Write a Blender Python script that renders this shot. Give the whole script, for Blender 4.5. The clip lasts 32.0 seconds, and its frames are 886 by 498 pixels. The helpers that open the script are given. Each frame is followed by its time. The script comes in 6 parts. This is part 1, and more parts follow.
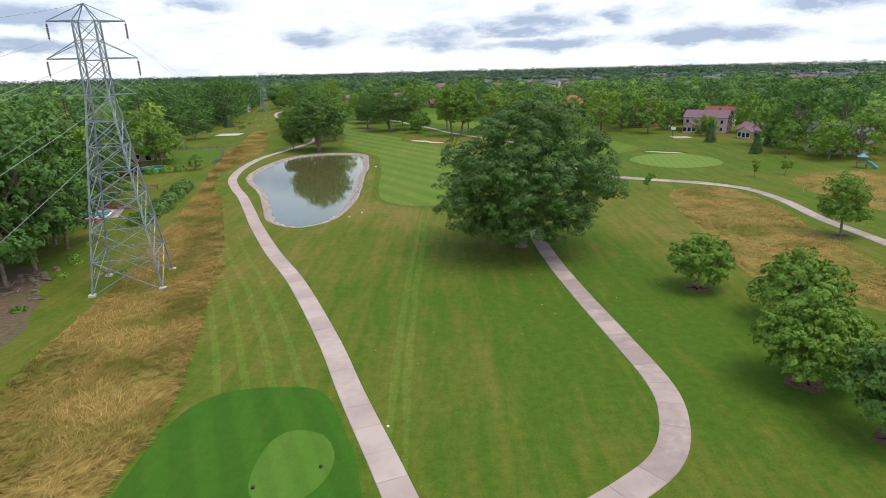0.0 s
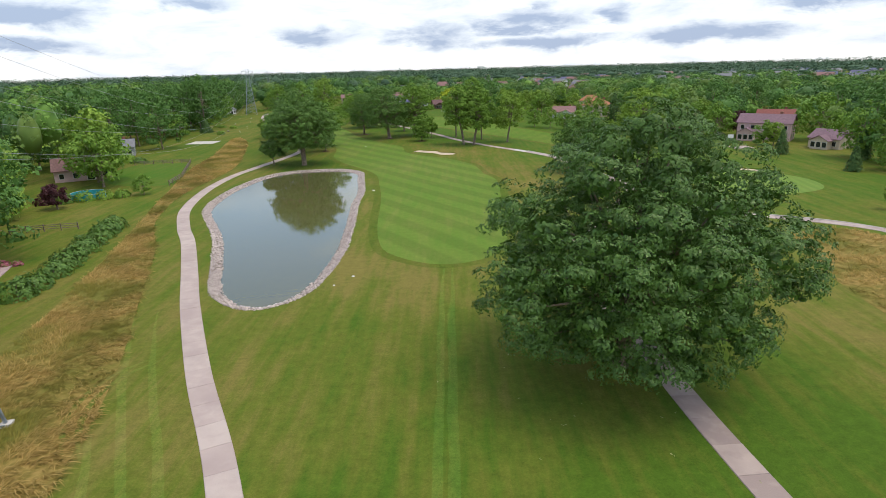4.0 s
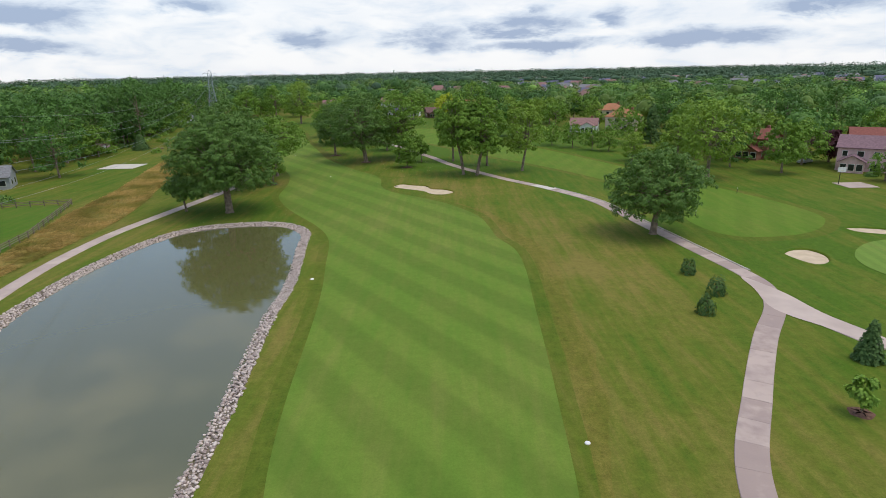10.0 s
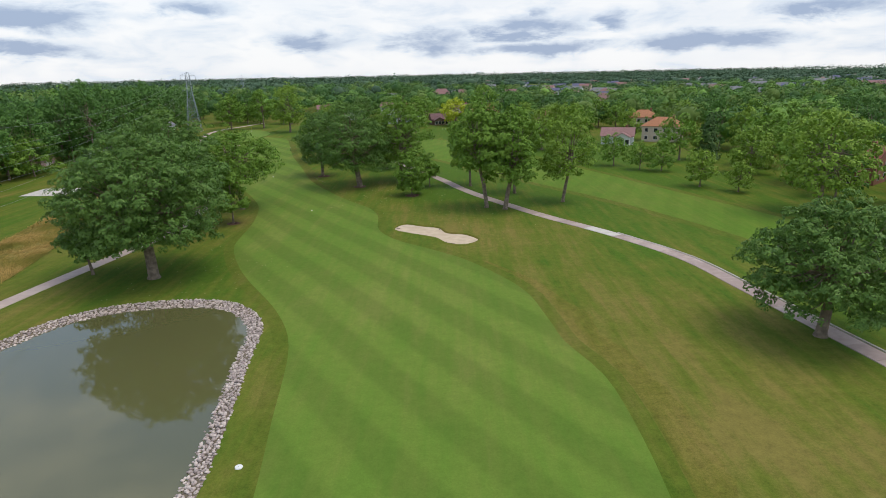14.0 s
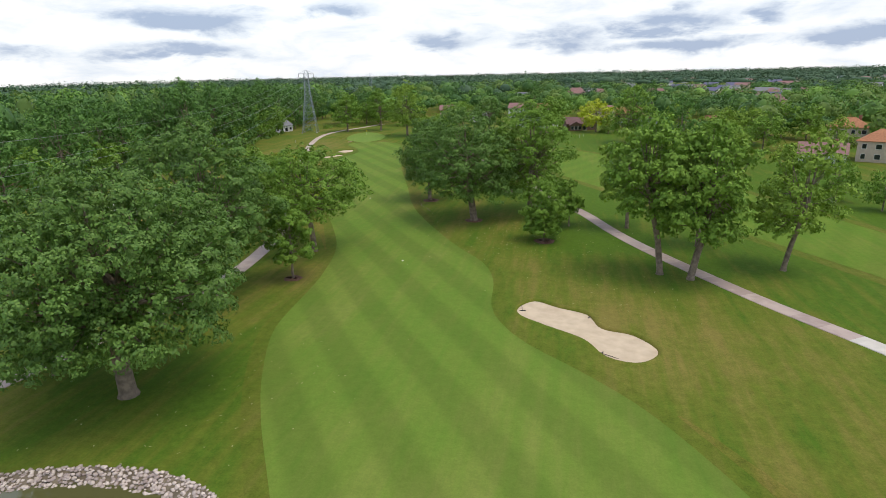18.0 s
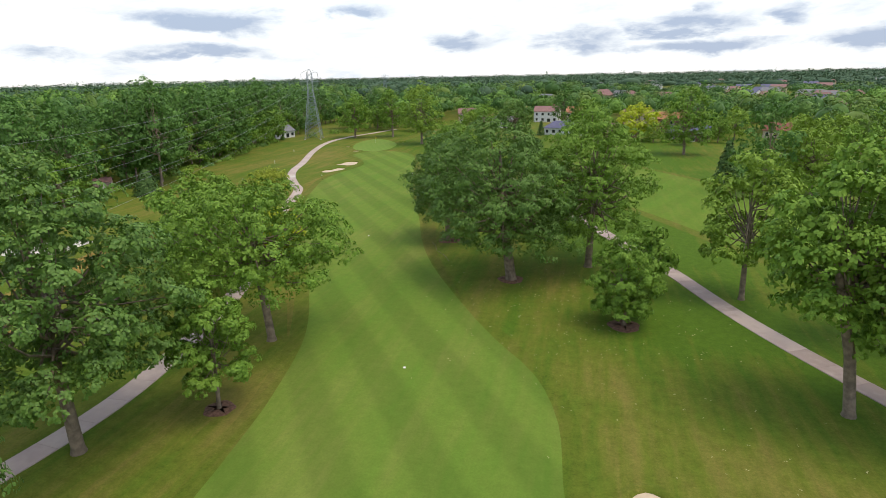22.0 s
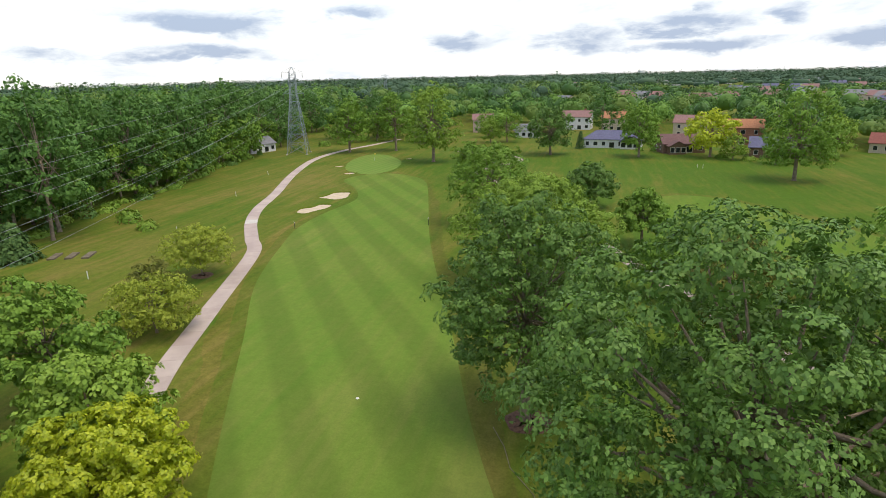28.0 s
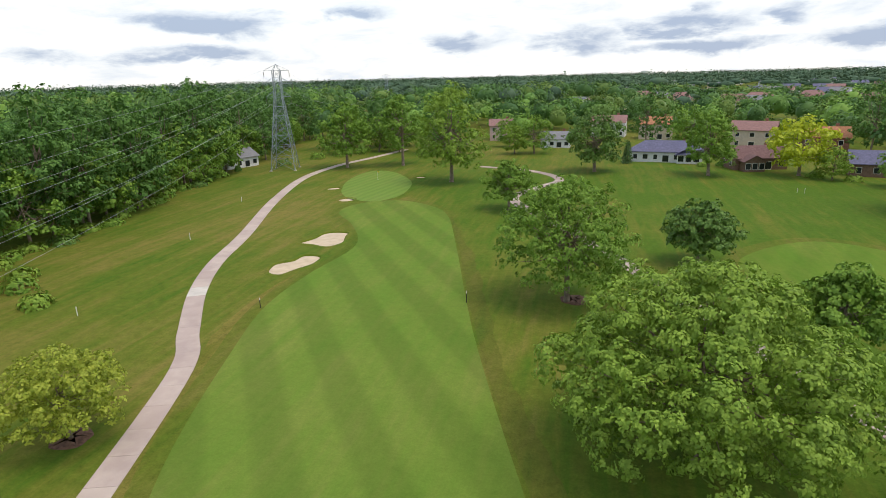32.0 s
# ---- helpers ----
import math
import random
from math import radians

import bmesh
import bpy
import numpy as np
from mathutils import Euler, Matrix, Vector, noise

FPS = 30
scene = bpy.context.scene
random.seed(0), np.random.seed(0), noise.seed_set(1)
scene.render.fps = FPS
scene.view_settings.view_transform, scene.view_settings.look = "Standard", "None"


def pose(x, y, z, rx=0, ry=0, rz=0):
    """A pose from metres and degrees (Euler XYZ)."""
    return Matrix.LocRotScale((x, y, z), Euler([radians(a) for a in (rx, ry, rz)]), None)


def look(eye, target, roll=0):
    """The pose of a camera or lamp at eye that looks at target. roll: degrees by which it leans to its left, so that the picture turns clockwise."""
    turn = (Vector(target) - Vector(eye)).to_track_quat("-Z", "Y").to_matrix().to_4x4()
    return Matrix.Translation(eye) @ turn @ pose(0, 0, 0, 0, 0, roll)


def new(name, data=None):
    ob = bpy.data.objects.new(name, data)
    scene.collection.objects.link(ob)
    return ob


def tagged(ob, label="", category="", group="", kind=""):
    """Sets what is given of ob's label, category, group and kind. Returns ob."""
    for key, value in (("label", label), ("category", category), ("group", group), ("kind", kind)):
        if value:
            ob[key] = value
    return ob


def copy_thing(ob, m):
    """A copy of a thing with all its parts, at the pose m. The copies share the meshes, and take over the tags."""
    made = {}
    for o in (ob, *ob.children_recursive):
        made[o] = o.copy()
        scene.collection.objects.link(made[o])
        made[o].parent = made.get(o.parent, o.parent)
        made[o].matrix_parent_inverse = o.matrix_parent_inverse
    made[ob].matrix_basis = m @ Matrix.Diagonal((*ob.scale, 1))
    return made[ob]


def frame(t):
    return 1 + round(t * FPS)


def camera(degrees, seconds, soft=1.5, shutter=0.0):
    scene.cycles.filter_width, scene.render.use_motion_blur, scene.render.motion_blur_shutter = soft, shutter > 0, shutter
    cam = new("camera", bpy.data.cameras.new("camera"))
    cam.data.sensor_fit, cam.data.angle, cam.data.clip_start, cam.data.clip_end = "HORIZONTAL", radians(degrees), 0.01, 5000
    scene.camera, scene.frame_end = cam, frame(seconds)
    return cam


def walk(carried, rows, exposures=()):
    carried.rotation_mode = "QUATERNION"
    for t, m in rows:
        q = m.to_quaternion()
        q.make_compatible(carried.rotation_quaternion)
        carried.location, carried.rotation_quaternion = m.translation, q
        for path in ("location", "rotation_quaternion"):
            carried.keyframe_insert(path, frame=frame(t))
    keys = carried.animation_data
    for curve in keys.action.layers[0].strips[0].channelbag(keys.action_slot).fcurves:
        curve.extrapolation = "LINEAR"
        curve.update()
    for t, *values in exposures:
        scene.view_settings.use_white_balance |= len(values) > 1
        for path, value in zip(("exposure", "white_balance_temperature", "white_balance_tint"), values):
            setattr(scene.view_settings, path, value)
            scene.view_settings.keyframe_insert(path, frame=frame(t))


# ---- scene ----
cam = camera(74.5, 32.0, soft=0.4)
PATH = [
    (0, (0.572, -1.997, 25.621), (0.543, -0.084, 25.037), -1.4),
    (0.5, (-0.156, 2.652, 25.569), (-0.185, 4.564, 24.983), -1.3),
    (1, (-0.83, 7.185, 25.516), (-0.859, 9.097, 24.929), -1.5),
    (1.5, (-1.476, 11.853, 25.415), (-1.505, 13.765, 24.83), -1.5),
    (2, (-2.129, 16.69, 25.352), (-2.16, 18.601, 24.765), -1.6),
    (2.5, (-2.721, 21.54, 25.311), (-2.751, 23.451, 24.724), -1.7),
    (3, (-3.248, 26.332, 25.292), (-3.276, 28.243, 24.703), -1.6),
    (3.5, (-3.638, 31.091, 25.333), (-3.663, 33.002, 24.743), -1.6),
    (5.5, (-4.204, 50.048, 25.6), (-4.215, 51.96, 25.013), -1.1),
    (6, (-3.929, 54.831, 25.574), (-3.936, 56.743, 24.986), -1.1),
    (6.5, (-3.362, 59.56, 25.51), (-3.372, 61.472, 24.924), -1.0),
    (7, (-2.742, 64.215, 25.437), (-2.75, 66.127, 24.849), -1.3),
    (7.5, (-2.213, 68.835, 25.394), (-2.221, 70.747, 24.807), -1.2),
    (8, (-2.092, 73.471, 25.397), (-2.096, 75.384, 24.813), -1.4),
    (8.5, (-2.136, 78.062, 25.435), (-2.144, 79.975, 24.853), -1.3),
    (9, (-2.249, 82.673, 25.488), (-2.262, 84.586, 24.905), -1.3),
    (9.5, (-2.573, 87.358, 25.518), (-2.585, 89.272, 24.937), -1.3),
    (10, (-3.02, 92.154, 25.51), (-3.03, 94.068, 24.928), -1.2),
    (10.5, (-3.633, 96.96, 25.398), (-3.64, 98.874, 24.817), -1.3),
    (11, (-4.298, 101.771, 25.266), (-4.305, 103.685, 24.687), -1.3),
    (11.5, (-4.946, 106.515, 25.162), (-4.948, 108.43, 24.584), -1.3),
    (12, (-5.375, 111.252, 25.091), (-5.378, 113.166, 24.513), -1.2),
    (12.5, (-5.655, 115.927, 25.071), (-5.657, 117.842, 24.494), -1.1),
    (13, (-5.885, 120.7, 25.079), (-5.886, 122.614, 24.501), -1.2),
    (13.5, (-6.04, 125.488, 25.099), (-6.041, 127.403, 24.523), -1.2),
    (15.5, (-6.868, 143.587, 25.389), (-7.059, 145.497, 24.826), -1.1),
    (16, (-7.304, 148.331, 25.388), (-7.596, 150.228, 24.825), -1.0),
    (16.5, (-7.88, 153.023, 25.292), (-8.235, 154.909, 24.731), -0.9),
    (17, (-8.514, 157.689, 25.221), (-8.901, 159.569, 24.66), -1.1),
    (17.5, (-9.189, 162.31, 25.158), (-9.591, 164.186, 24.593), -1.1),
    (18, (-9.81, 166.807, 25.104), (-10.228, 168.678, 24.533), -1.2),
    (18.5, (-10.36, 171.08, 25.068), (-10.793, 172.948, 24.498), -1.3),
    (19, (-10.965, 175.27, 25.043), (-11.413, 177.134, 24.473), -1.3),
    (19.5, (-11.856, 179.462, 25.088), (-12.311, 181.321, 24.508), -1.4),
    (20, (-12.824, 183.449, 24.998), (-13.283, 185.306, 24.415), -1.2),
    (20.5, (-13.914, 187.19, 24.819), (-14.379, 189.048, 24.243), -1.3),
    (21, (-15.195, 190.765, 24.642), (-15.662, 192.626, 24.075), -1.3),
    (21.5, (-16.486, 194.506, 24.622), (-16.954, 196.367, 24.058), -1.3),
    (22, (-17.712, 198.244, 24.614), (-18.182, 200.103, 24.048), -1.1),
    (22.5, (-19.011, 201.799, 24.611), (-19.479, 203.659, 24.045), -1.1),
    (23, (-20.323, 205.399, 24.616), (-20.786, 207.261, 24.051), -1.1),
    (23.5, (-21.609, 208.934, 24.566), (-22.073, 210.797, 24.005), -0.9),
    (24, (-22.936, 212.598, 24.505), (-23.399, 214.462, 23.947), -1.0),
    (24.5, (-24.36, 216.384, 24.489), (-24.821, 218.246, 23.925), -0.6),
    (25, (-25.656, 220.588, 24.524), (-26.111, 222.453, 23.962), -1.4),
    (25.5, (-26.911, 224.816, 24.581), (-27.372, 226.677, 24.012), -0.9),
    (27.5, (-33.167, 241.706, 24.521), (-33.636, 243.566, 23.954), -1.2),
    (28, (-34.856, 245.901, 24.482), (-35.328, 247.76, 23.917), -1.3),
    (28.5, (-36.461, 250.173, 24.432), (-36.934, 252.032, 23.865), -1.4),
    (29, (-37.989, 254.514, 24.359), (-38.462, 256.373, 23.793), -1.3),
    (29.5, (-39.654, 258.888, 24.318), (-40.125, 260.747, 23.753), -1.4),
    (30, (-41.416, 263.249, 24.306), (-41.884, 265.11, 23.743), -1.2),
    (30.5, (-43.232, 267.637, 24.312), (-43.699, 269.498, 23.749), -1.3),
    (31, (-45.105, 271.915, 24.298), (-45.572, 273.777, 23.734), -1.4),
    (31.5, (-46.909, 276.13, 24.276), (-47.377, 277.99, 23.712), -1.5),
    (32, (-48.684, 280.238, 24.232), (-49.154, 282.099, 23.669), -1.4),
]
walk(cam, [(t, look(eye, target, roll)) for t, eye, target, roll in PATH],
     exposures=[(0, 0.02, 6600, 10), (6.5, 0.04, 6550, 10), (9, -0.18, 6500, 10), (13.5, -0.2, 6500, 10), (16.5, -0.08, 6650, 10), (19, 0, 6750, 10), (22, 0.08, 6900, 10),
                (28.5, 0.1, 6900, 10), (31, 0.03, 6900, 10), (32, 0.02, 6900, 10)])

# ---- light ----
SUN_ELEV, SUN_TURN = 68, 105
world = bpy.data.worlds.new("sky")
scene.world = world
world.use_nodes = True
wn, wl = world.node_tree.nodes, world.node_tree.links
wn.clear()


def wnode(kind, **sets):
    n = wn.new(kind)
    for k, v in sets.items():
        n.inputs[k].default_value = v
    return n


w_out, w_bg = wnode("ShaderNodeOutputWorld"), wnode("ShaderNodeBackground", Strength=1.12)
w_sky = wnode("ShaderNodeTexSky")
w_sky.sky_type, w_sky.sun_disc = "NISHITA", False
w_sky.sun_elevation, w_sky.sun_rotation = radians(SUN_ELEV), radians(SUN_TURN)
w_dim = wnode("ShaderNodeVectorMath")
w_dim.operation = "SCALE"
w_dim.inputs["Scale"].default_value = 0.22


def wmath(op, a, b=None):
    n = wn.new("ShaderNodeMath")
    n.operation = op
    for i, q in enumerate((a, b)):
        if q is None:
            continue
        if isinstance(q, (int, float)):
            n.inputs[i].default_value = q
        else:
            wl.new(q, n.inputs[i])
    return n.outputs[0]


w_tc, w_sep, w_map = wnode("ShaderNodeTexCoord"), wnode("ShaderNodeSeparateXYZ"), wnode("ShaderNodeMapping")
w_map.inputs["Scale"].default_value = (9, 9, 30)
w_noise = wnode("ShaderNodeTexNoise", Scale=1.0, Detail=6.0, Roughness=0.6, Distortion=0.4)
w_map2 = wnode("ShaderNodeMapping")
w_map2.inputs["Scale"].default_value = (4, 4, 13)
w_noise2 = wnode("ShaderNodeTexNoise", Scale=1.0, Detail=5.0, Roughness=0.5)
for m_, n_ in ((w_map, w_noise), (w_map2, w_noise2)):
    wl.new(w_tc.outputs["Generated"], m_.inputs["Vector"])
    wl.new(m_.outputs[0], n_.inputs["Vector"])
wl.new(w_tc.outputs["Generated"], w_sep.inputs[0])
wob = wmath("SUBTRACT", w_noise.outputs["Fac"], 0.5)
w_az = wmath("ADD", wmath("MULTIPLY", wmath("ARCTAN2", w_sep.outputs[0], w_sep.outputs[1]), 57.3), wmath("MULTIPLY", wob, 7.0))
w_el = wmath("ADD", wmath("MULTIPLY", wmath("ARCSINE", w_sep.outputs[2]), 57.3), wmath("MULTIPLY", wob, 2.4))
# grey undersides of the clouds: bearing, height, half width, half depth in degrees, weight
CLOUDS = ((-13.1, 2.9, 3.0, 0.8, 0.9), (-21.5, 5.8, 2.8, 0.7, 0.9), (-0.6, 2.8, 4.0, 1.5, 0.75), (8.4, 4.0, 5.0, 0.9, 1.0), (8.8, 2.2, 5.6, 0.5, 1.0), (15.3, 4.2, 1.6, 0.9, 0.8), (8.7, 5.3, 1.5, 0.5, 0.6),
          (22.4, 2.3, 6.6, 0.7, 1.0), (32.5, 4.5, 3.6, 0.8, 1.0), (-34.0, 4.9, 5.8, 1.0, 0.95), (-35, 2.5, 5.4, 0.6, 0.95), (-48, 2.3, 3.5, 0.6, 0.7), (-17, 9.5, 8, 1.6, 0.8), (12, 9.5, 9, 1.8, 0.9), (38, 9, 8, 1.5, 0.9))
bank_sum = None
for az, el, cw, cd, weight in CLOUDS:
    dx = wmath("DIVIDE", wmath("SUBTRACT", w_az, az), cw)
    dy = wmath("DIVIDE", wmath("SUBTRACT", w_el, el), cd)
    one = wmath("MULTIPLY", wmath("EXPONENT", wmath("MULTIPLY", wmath("ADD", wmath("MULTIPLY", dx, dx), wmath("MULTIPLY", dy, dy)), -0.8)), weight)
    bank_sum = one if bank_sum is None else wmath("MAXIMUM", bank_sum, one)
veil = wmath("MULTIPLY", wmath("SUBTRACT", w_noise2.outputs["Fac"], 0.46), 1.1)
w_thick = wnode("ShaderNodeMapRange")
for k_, v_ in (("From Min", 9.0), ("From Max", 15.0), ("To Min", 1.0), ("To Max", 1.4)):
    w_thick.inputs[k_].default_value = v_
wl.new(w_el, w_thick.inputs["Value"])
w_thin = wnode("ShaderNodeMapRange")
for k_, v_ in (("From Min", 30.0), ("From Max", 45.0), ("To Min", 1.0), ("To Max", 0.2)):
    w_thin.inputs[k_].default_value = v_
wl.new(w_el, w_thin.inputs["Value"])
# ragged edges: fine billows eat into each bank
w_map3 = wnode("ShaderNodeMapping")
w_map3.inputs["Scale"].default_value = (22, 22, 70)
w_noise3 = wnode("ShaderNodeTexNoise", Scale=1.0, Detail=6.0, Roughness=0.62, Distortion=0.3)
wl.new(w_tc.outputs["Generated"], w_map3.inputs["Vector"])
wl.new(w_map3.outputs[0], w_noise3.inputs["Vector"])
w_near = wmath("MINIMUM", wmath("MULTIPLY", bank_sum, 2.6), 1.0)
w_body = wmath("ADD", wmath("MULTIPLY", bank_sum, 1.15), wmath("MULTIPLY", wmath("MULTIPLY", wmath("SUBTRACT", w_noise3.outputs["Fac"], 0.5), 1.25), w_near))
w_body = wmath("ADD", wmath("MAXIMUM", wmath("SUBTRACT", w_body, 0.16), 0.0), wmath("MULTIPLY", wmath("MAXIMUM", wmath("SUBTRACT", w_noise.outputs["Fac"], 0.46), 0.0), 1.7))
w_fac = wmath("ADD", w_body, wmath("MULTIPLY", wmath("MAXIMUM", veil, 0.0), wmath("MULTIPLY", w_thick.outputs[0], w_thin.outputs[0])))
w_ramp = wnode("ShaderNodeValToRGB")
w_ramp.color_ramp.elements[0].position, w_ramp.color_ramp.elements[1].position = 0.04, 0.92
w_ramp.color_ramp.elements[0].color, w_ramp.color_ramp.elements[1].color = (0.97, 0.98, 1.0, 1), (0.37, 0.46, 0.64, 1)
w_half = w_ramp.color_ramp.elements.new(0.40)
w_half.color = (0.75, 0.82, 0.92, 1)
w_mix = wnode("ShaderNodeMix")
w_mix.data_type = "RGBA"
w_over = wnode("ShaderNodeMapRange")
for k_, v_ in (("From Min", 8.0), ("From Max", 18.0), ("To Min", 0.95), ("To Max", 0.45)):
    w_over.inputs[k_].default_value = v_
wl.new(w_el, w_over.inputs["Value"])
# breaks of blue between the clouds higher up
w_rise = wnode("ShaderNodeMapRange")
for k_, v_ in (("From Min", 8.0), ("From Max", 16.0), ("To Min", 0.0), ("To Max", 4.5)):
    w_rise.inputs[k_].default_value = v_
wl.new(w_el, w_rise.inputs["Value"])
w_open = wmath("MULTIPLY", wmath("SUBTRACT", w_noise2.outputs["Fac"], 0.5), w_rise.outputs[0])
# one wide opening in the cloud, mirrored in the pond
open_x = wmath("DIVIDE", wmath("SUBTRACT", w_az, -22.0), 17.0)
open_y = wmath("DIVIDE", wmath("SUBTRACT", w_el, 18.5), 7.5)
w_gap = wmath("EXPONENT", wmath("MULTIPLY", wmath("ADD", wmath("MULTIPLY", open_x, open_x), wmath("MULTIPLY", open_y, open_y)), -1.0))
w_cover = wmath("MINIMUM", wmath("MAXIMUM", wmath("SUBTRACT", wmath("ADD", w_over.outputs[0], w_open), wmath("MULTIPLY", w_gap, 0.75)), 0.08), 0.97)
wl.new(w_cover, w_mix.inputs[0])
wl.new(w_fac, w_ramp.inputs[0])
wl.new(w_sky.outputs[0], w_dim.inputs[0])
wl.new(w_dim.outputs[0], w_mix.inputs[6])
wl.new(w_ramp.outputs[0], w_mix.inputs[7])
wl.new(w_mix.outputs[2], w_bg.inputs["Color"])
w_zen = wnode("ShaderNodeMapRange")
for k_, v_ in (("From Min", 12.0), ("From Max", 50.0), ("To Min", 1.12), ("To Max", 1.10)):
    w_zen.inputs[k_].default_value = v_
wl.new(w_el, w_zen.inputs["Value"])
wl.new(w_zen.outputs[0], w_bg.inputs["Strength"])
wl.new(w_bg.outputs[0], w_out.inputs["Surface"])

sun = new("sun", bpy.data.lights.new("sun", "SUN"))
sun.data.energy, sun.data.angle, sun.data.color = 1.7, radians(32), (1.0, 0.90, 0.70)
sun.matrix_world = pose(0, 0, 80, 90 - SUN_ELEV, 0, 180 - SUN_TURN)


# ---- materials ----
def material(name, base, rough=0.8, spread=0.25, scale=1.0, second=None, bump=0.0, bump_scale=None, random_by="", metal=0.0,
             spec=0.3, leaf=0.0, big=0.0, big_scale=0.05, third=None):
    """Base colour varied by noise at two scales, by object or by island, with fine relief."""
    m = bpy.data.materials.new(name)
    m.use_nodes = True
    nt, nl = m.node_tree.nodes, m.node_tree.links
    b = nt["Principled BSDF"]
    b.inputs["Roughness"].default_value, b.inputs["Metallic"].default_value = rough, metal
    b.inputs["Specular IOR Level"].default_value = spec
    tc = nt.new("ShaderNodeNewGeometry")
    where = tc.outputs["Position"]
    if second is None:
        second = tuple(c * (1 - spread) for c in base)
    fine = nt.new("ShaderNodeTexNoise")
    fine.inputs["Scale"].default_value, fine.inputs["Detail"].default_value = scale, 6
    nl.new(where, fine.inputs["Vector"])
    ramp = nt.new("ShaderNodeValToRGB")
    ramp.color_ramp.elements[0].position, ramp.color_ramp.elements[1].position = 0.35, 0.66
    ramp.color_ramp.elements[0].color, ramp.color_ramp.elements[1].color = (*base, 1), (*second, 1)
    source = fine.outputs["Fac"]
    if random_by == "island":
        source = tc.outputs["Random Per Island"]
        ramp.color_ramp.elements[0].position, ramp.color_ramp.elements[1].position = 0.0, 1.0
    elif random_by == "object":
        info = nt.new("ShaderNodeObjectInfo")
        add = nt.new("ShaderNodeMath")
        add.operation = "MULTIPLY_ADD"
        add.inputs[1].default_value, add.inputs[2].default_value = 0.55, -0.27
        sm = nt.new("ShaderNodeMath")
        sm.operation = "ADD"
        nl.new(info.outputs["Random"], add.inputs[0])
        nl.new(add.outputs[0], sm.inputs[0])
        nl.new(fine.outputs["Fac"], sm.inputs[1])
        source = sm.outputs[0]
    nl.new(source, ramp.inputs[0])
    colour = ramp.outputs[0]
    if big:
        wide = nt.new("ShaderNodeTexNoise")
        wide.inputs["Scale"].default_value, wide.inputs["Detail"].default_value = big_scale, 4
        nl.new(where, wide.inputs["Vector"])
        wr = nt.new("ShaderNodeValToRGB")
        wr.color_ramp.elements[0].position, wr.color_ramp.elements[1].position = 0.42, 0.64
        wr.color_ramp.elements[0].color, wr.color_ramp.elements[1].color = (0, 0, 0, 1), (big, big, big, 1)
        nl.new(wide.outputs["Fac"], wr.inputs[0])
        mix = nt.new("ShaderNodeMix")
        mix.data_type = "RGBA"
        nl.new(wr.outputs[0], mix.inputs[0])
        nl.new(colour, mix.inputs[6])
        mix.inputs[7].default_value = (*(third or second), 1)
        colour = mix.outputs[2]
    nl.new(colour, b.inputs["Base Color"])
    if bump:
        bn = nt.new("ShaderNodeTexNoise")
        bn.inputs["Scale"].default_value, bn.inputs["Detail"].default_value = bump_scale or scale * 3, 5
        nl.new(where, bn.inputs["Vector"])
        bp = nt.new("ShaderNodeBump")
        bp.inputs["Strength"].default_value, bp.inputs["Distance"].default_value = bump, 0.1
        nl.new(bn.outputs["Fac"], bp.inputs["Height"])
        nl.new(bp.outputs[0], b.inputs["Normal"])
    if leaf:
        tr = nt.new("ShaderNodeBsdfTranslucent")
        nl.new(colour, tr.inputs["Color"])
        ms = nt.new("ShaderNodeMixShader")
        ms.inputs[0].default_value = leaf
        nl.new(b.outputs[0], ms.inputs[1])
        nl.new(tr.outputs[0], ms.inputs[2])
        nl.new(ms.outputs[0], nt["Material Output"].inputs["Surface"])
    return m


def striped(m, angle, width, strength):
    """Mowing stripes: alternate passes of the mower bend the grass to and fro."""
    nt, nl = m.node_tree.nodes, m.node_tree.links
    b = nt["Principled BSDF"]
    old = b.inputs["Base Color"].links[0].from_socket
    geo = nt.new("ShaderNodeNewGeometry")
    mp = nt.new("ShaderNodeMapping")
    mp.inputs["Rotation"].default_value = (0, 0, radians(angle))
    wv = nt.new("ShaderNodeTexWave")
    wv.wave_type, wv.bands_direction = "BANDS", "X"
    wv.inputs["Scale"].default_value = 0.314 / (2 * width)
    wv.inputs["Distortion"].default_value, wv.inputs["Detail"].default_value, wv.inputs["Detail Scale"].default_value = 0.7, 2, 0.6
    nl.new(geo.outputs["Position"], mp.inputs["Vector"])
    nl.new(mp.outputs[0], wv.inputs["Vector"])
    wr = nt.new("ShaderNodeValToRGB")
    wr.color_ramp.elements[0].position, wr.color_ramp.elements[1].position = 0.3, 0.7
    wr.color_ramp.elements[0].color = (1 - strength,) * 3 + (1,)
    wr.color_ramp.elements[1].color = (1 + strength, 1 + strength, 1 + strength * 0.8, 1)
    nl.new(wv.outputs["Color"], wr.inputs[0])
    mul = nt.new("ShaderNodeMix")
    mul.data_type, mul.blend_type = "RGBA", "MULTIPLY"
    mul.inputs[0].default_value = 1
    nl.new(old, mul.inputs[6])
    nl.new(wr.outputs[0], mul.inputs[7])
    nl.new(mul.outputs[2], b.inputs["Base Color"])
    return m


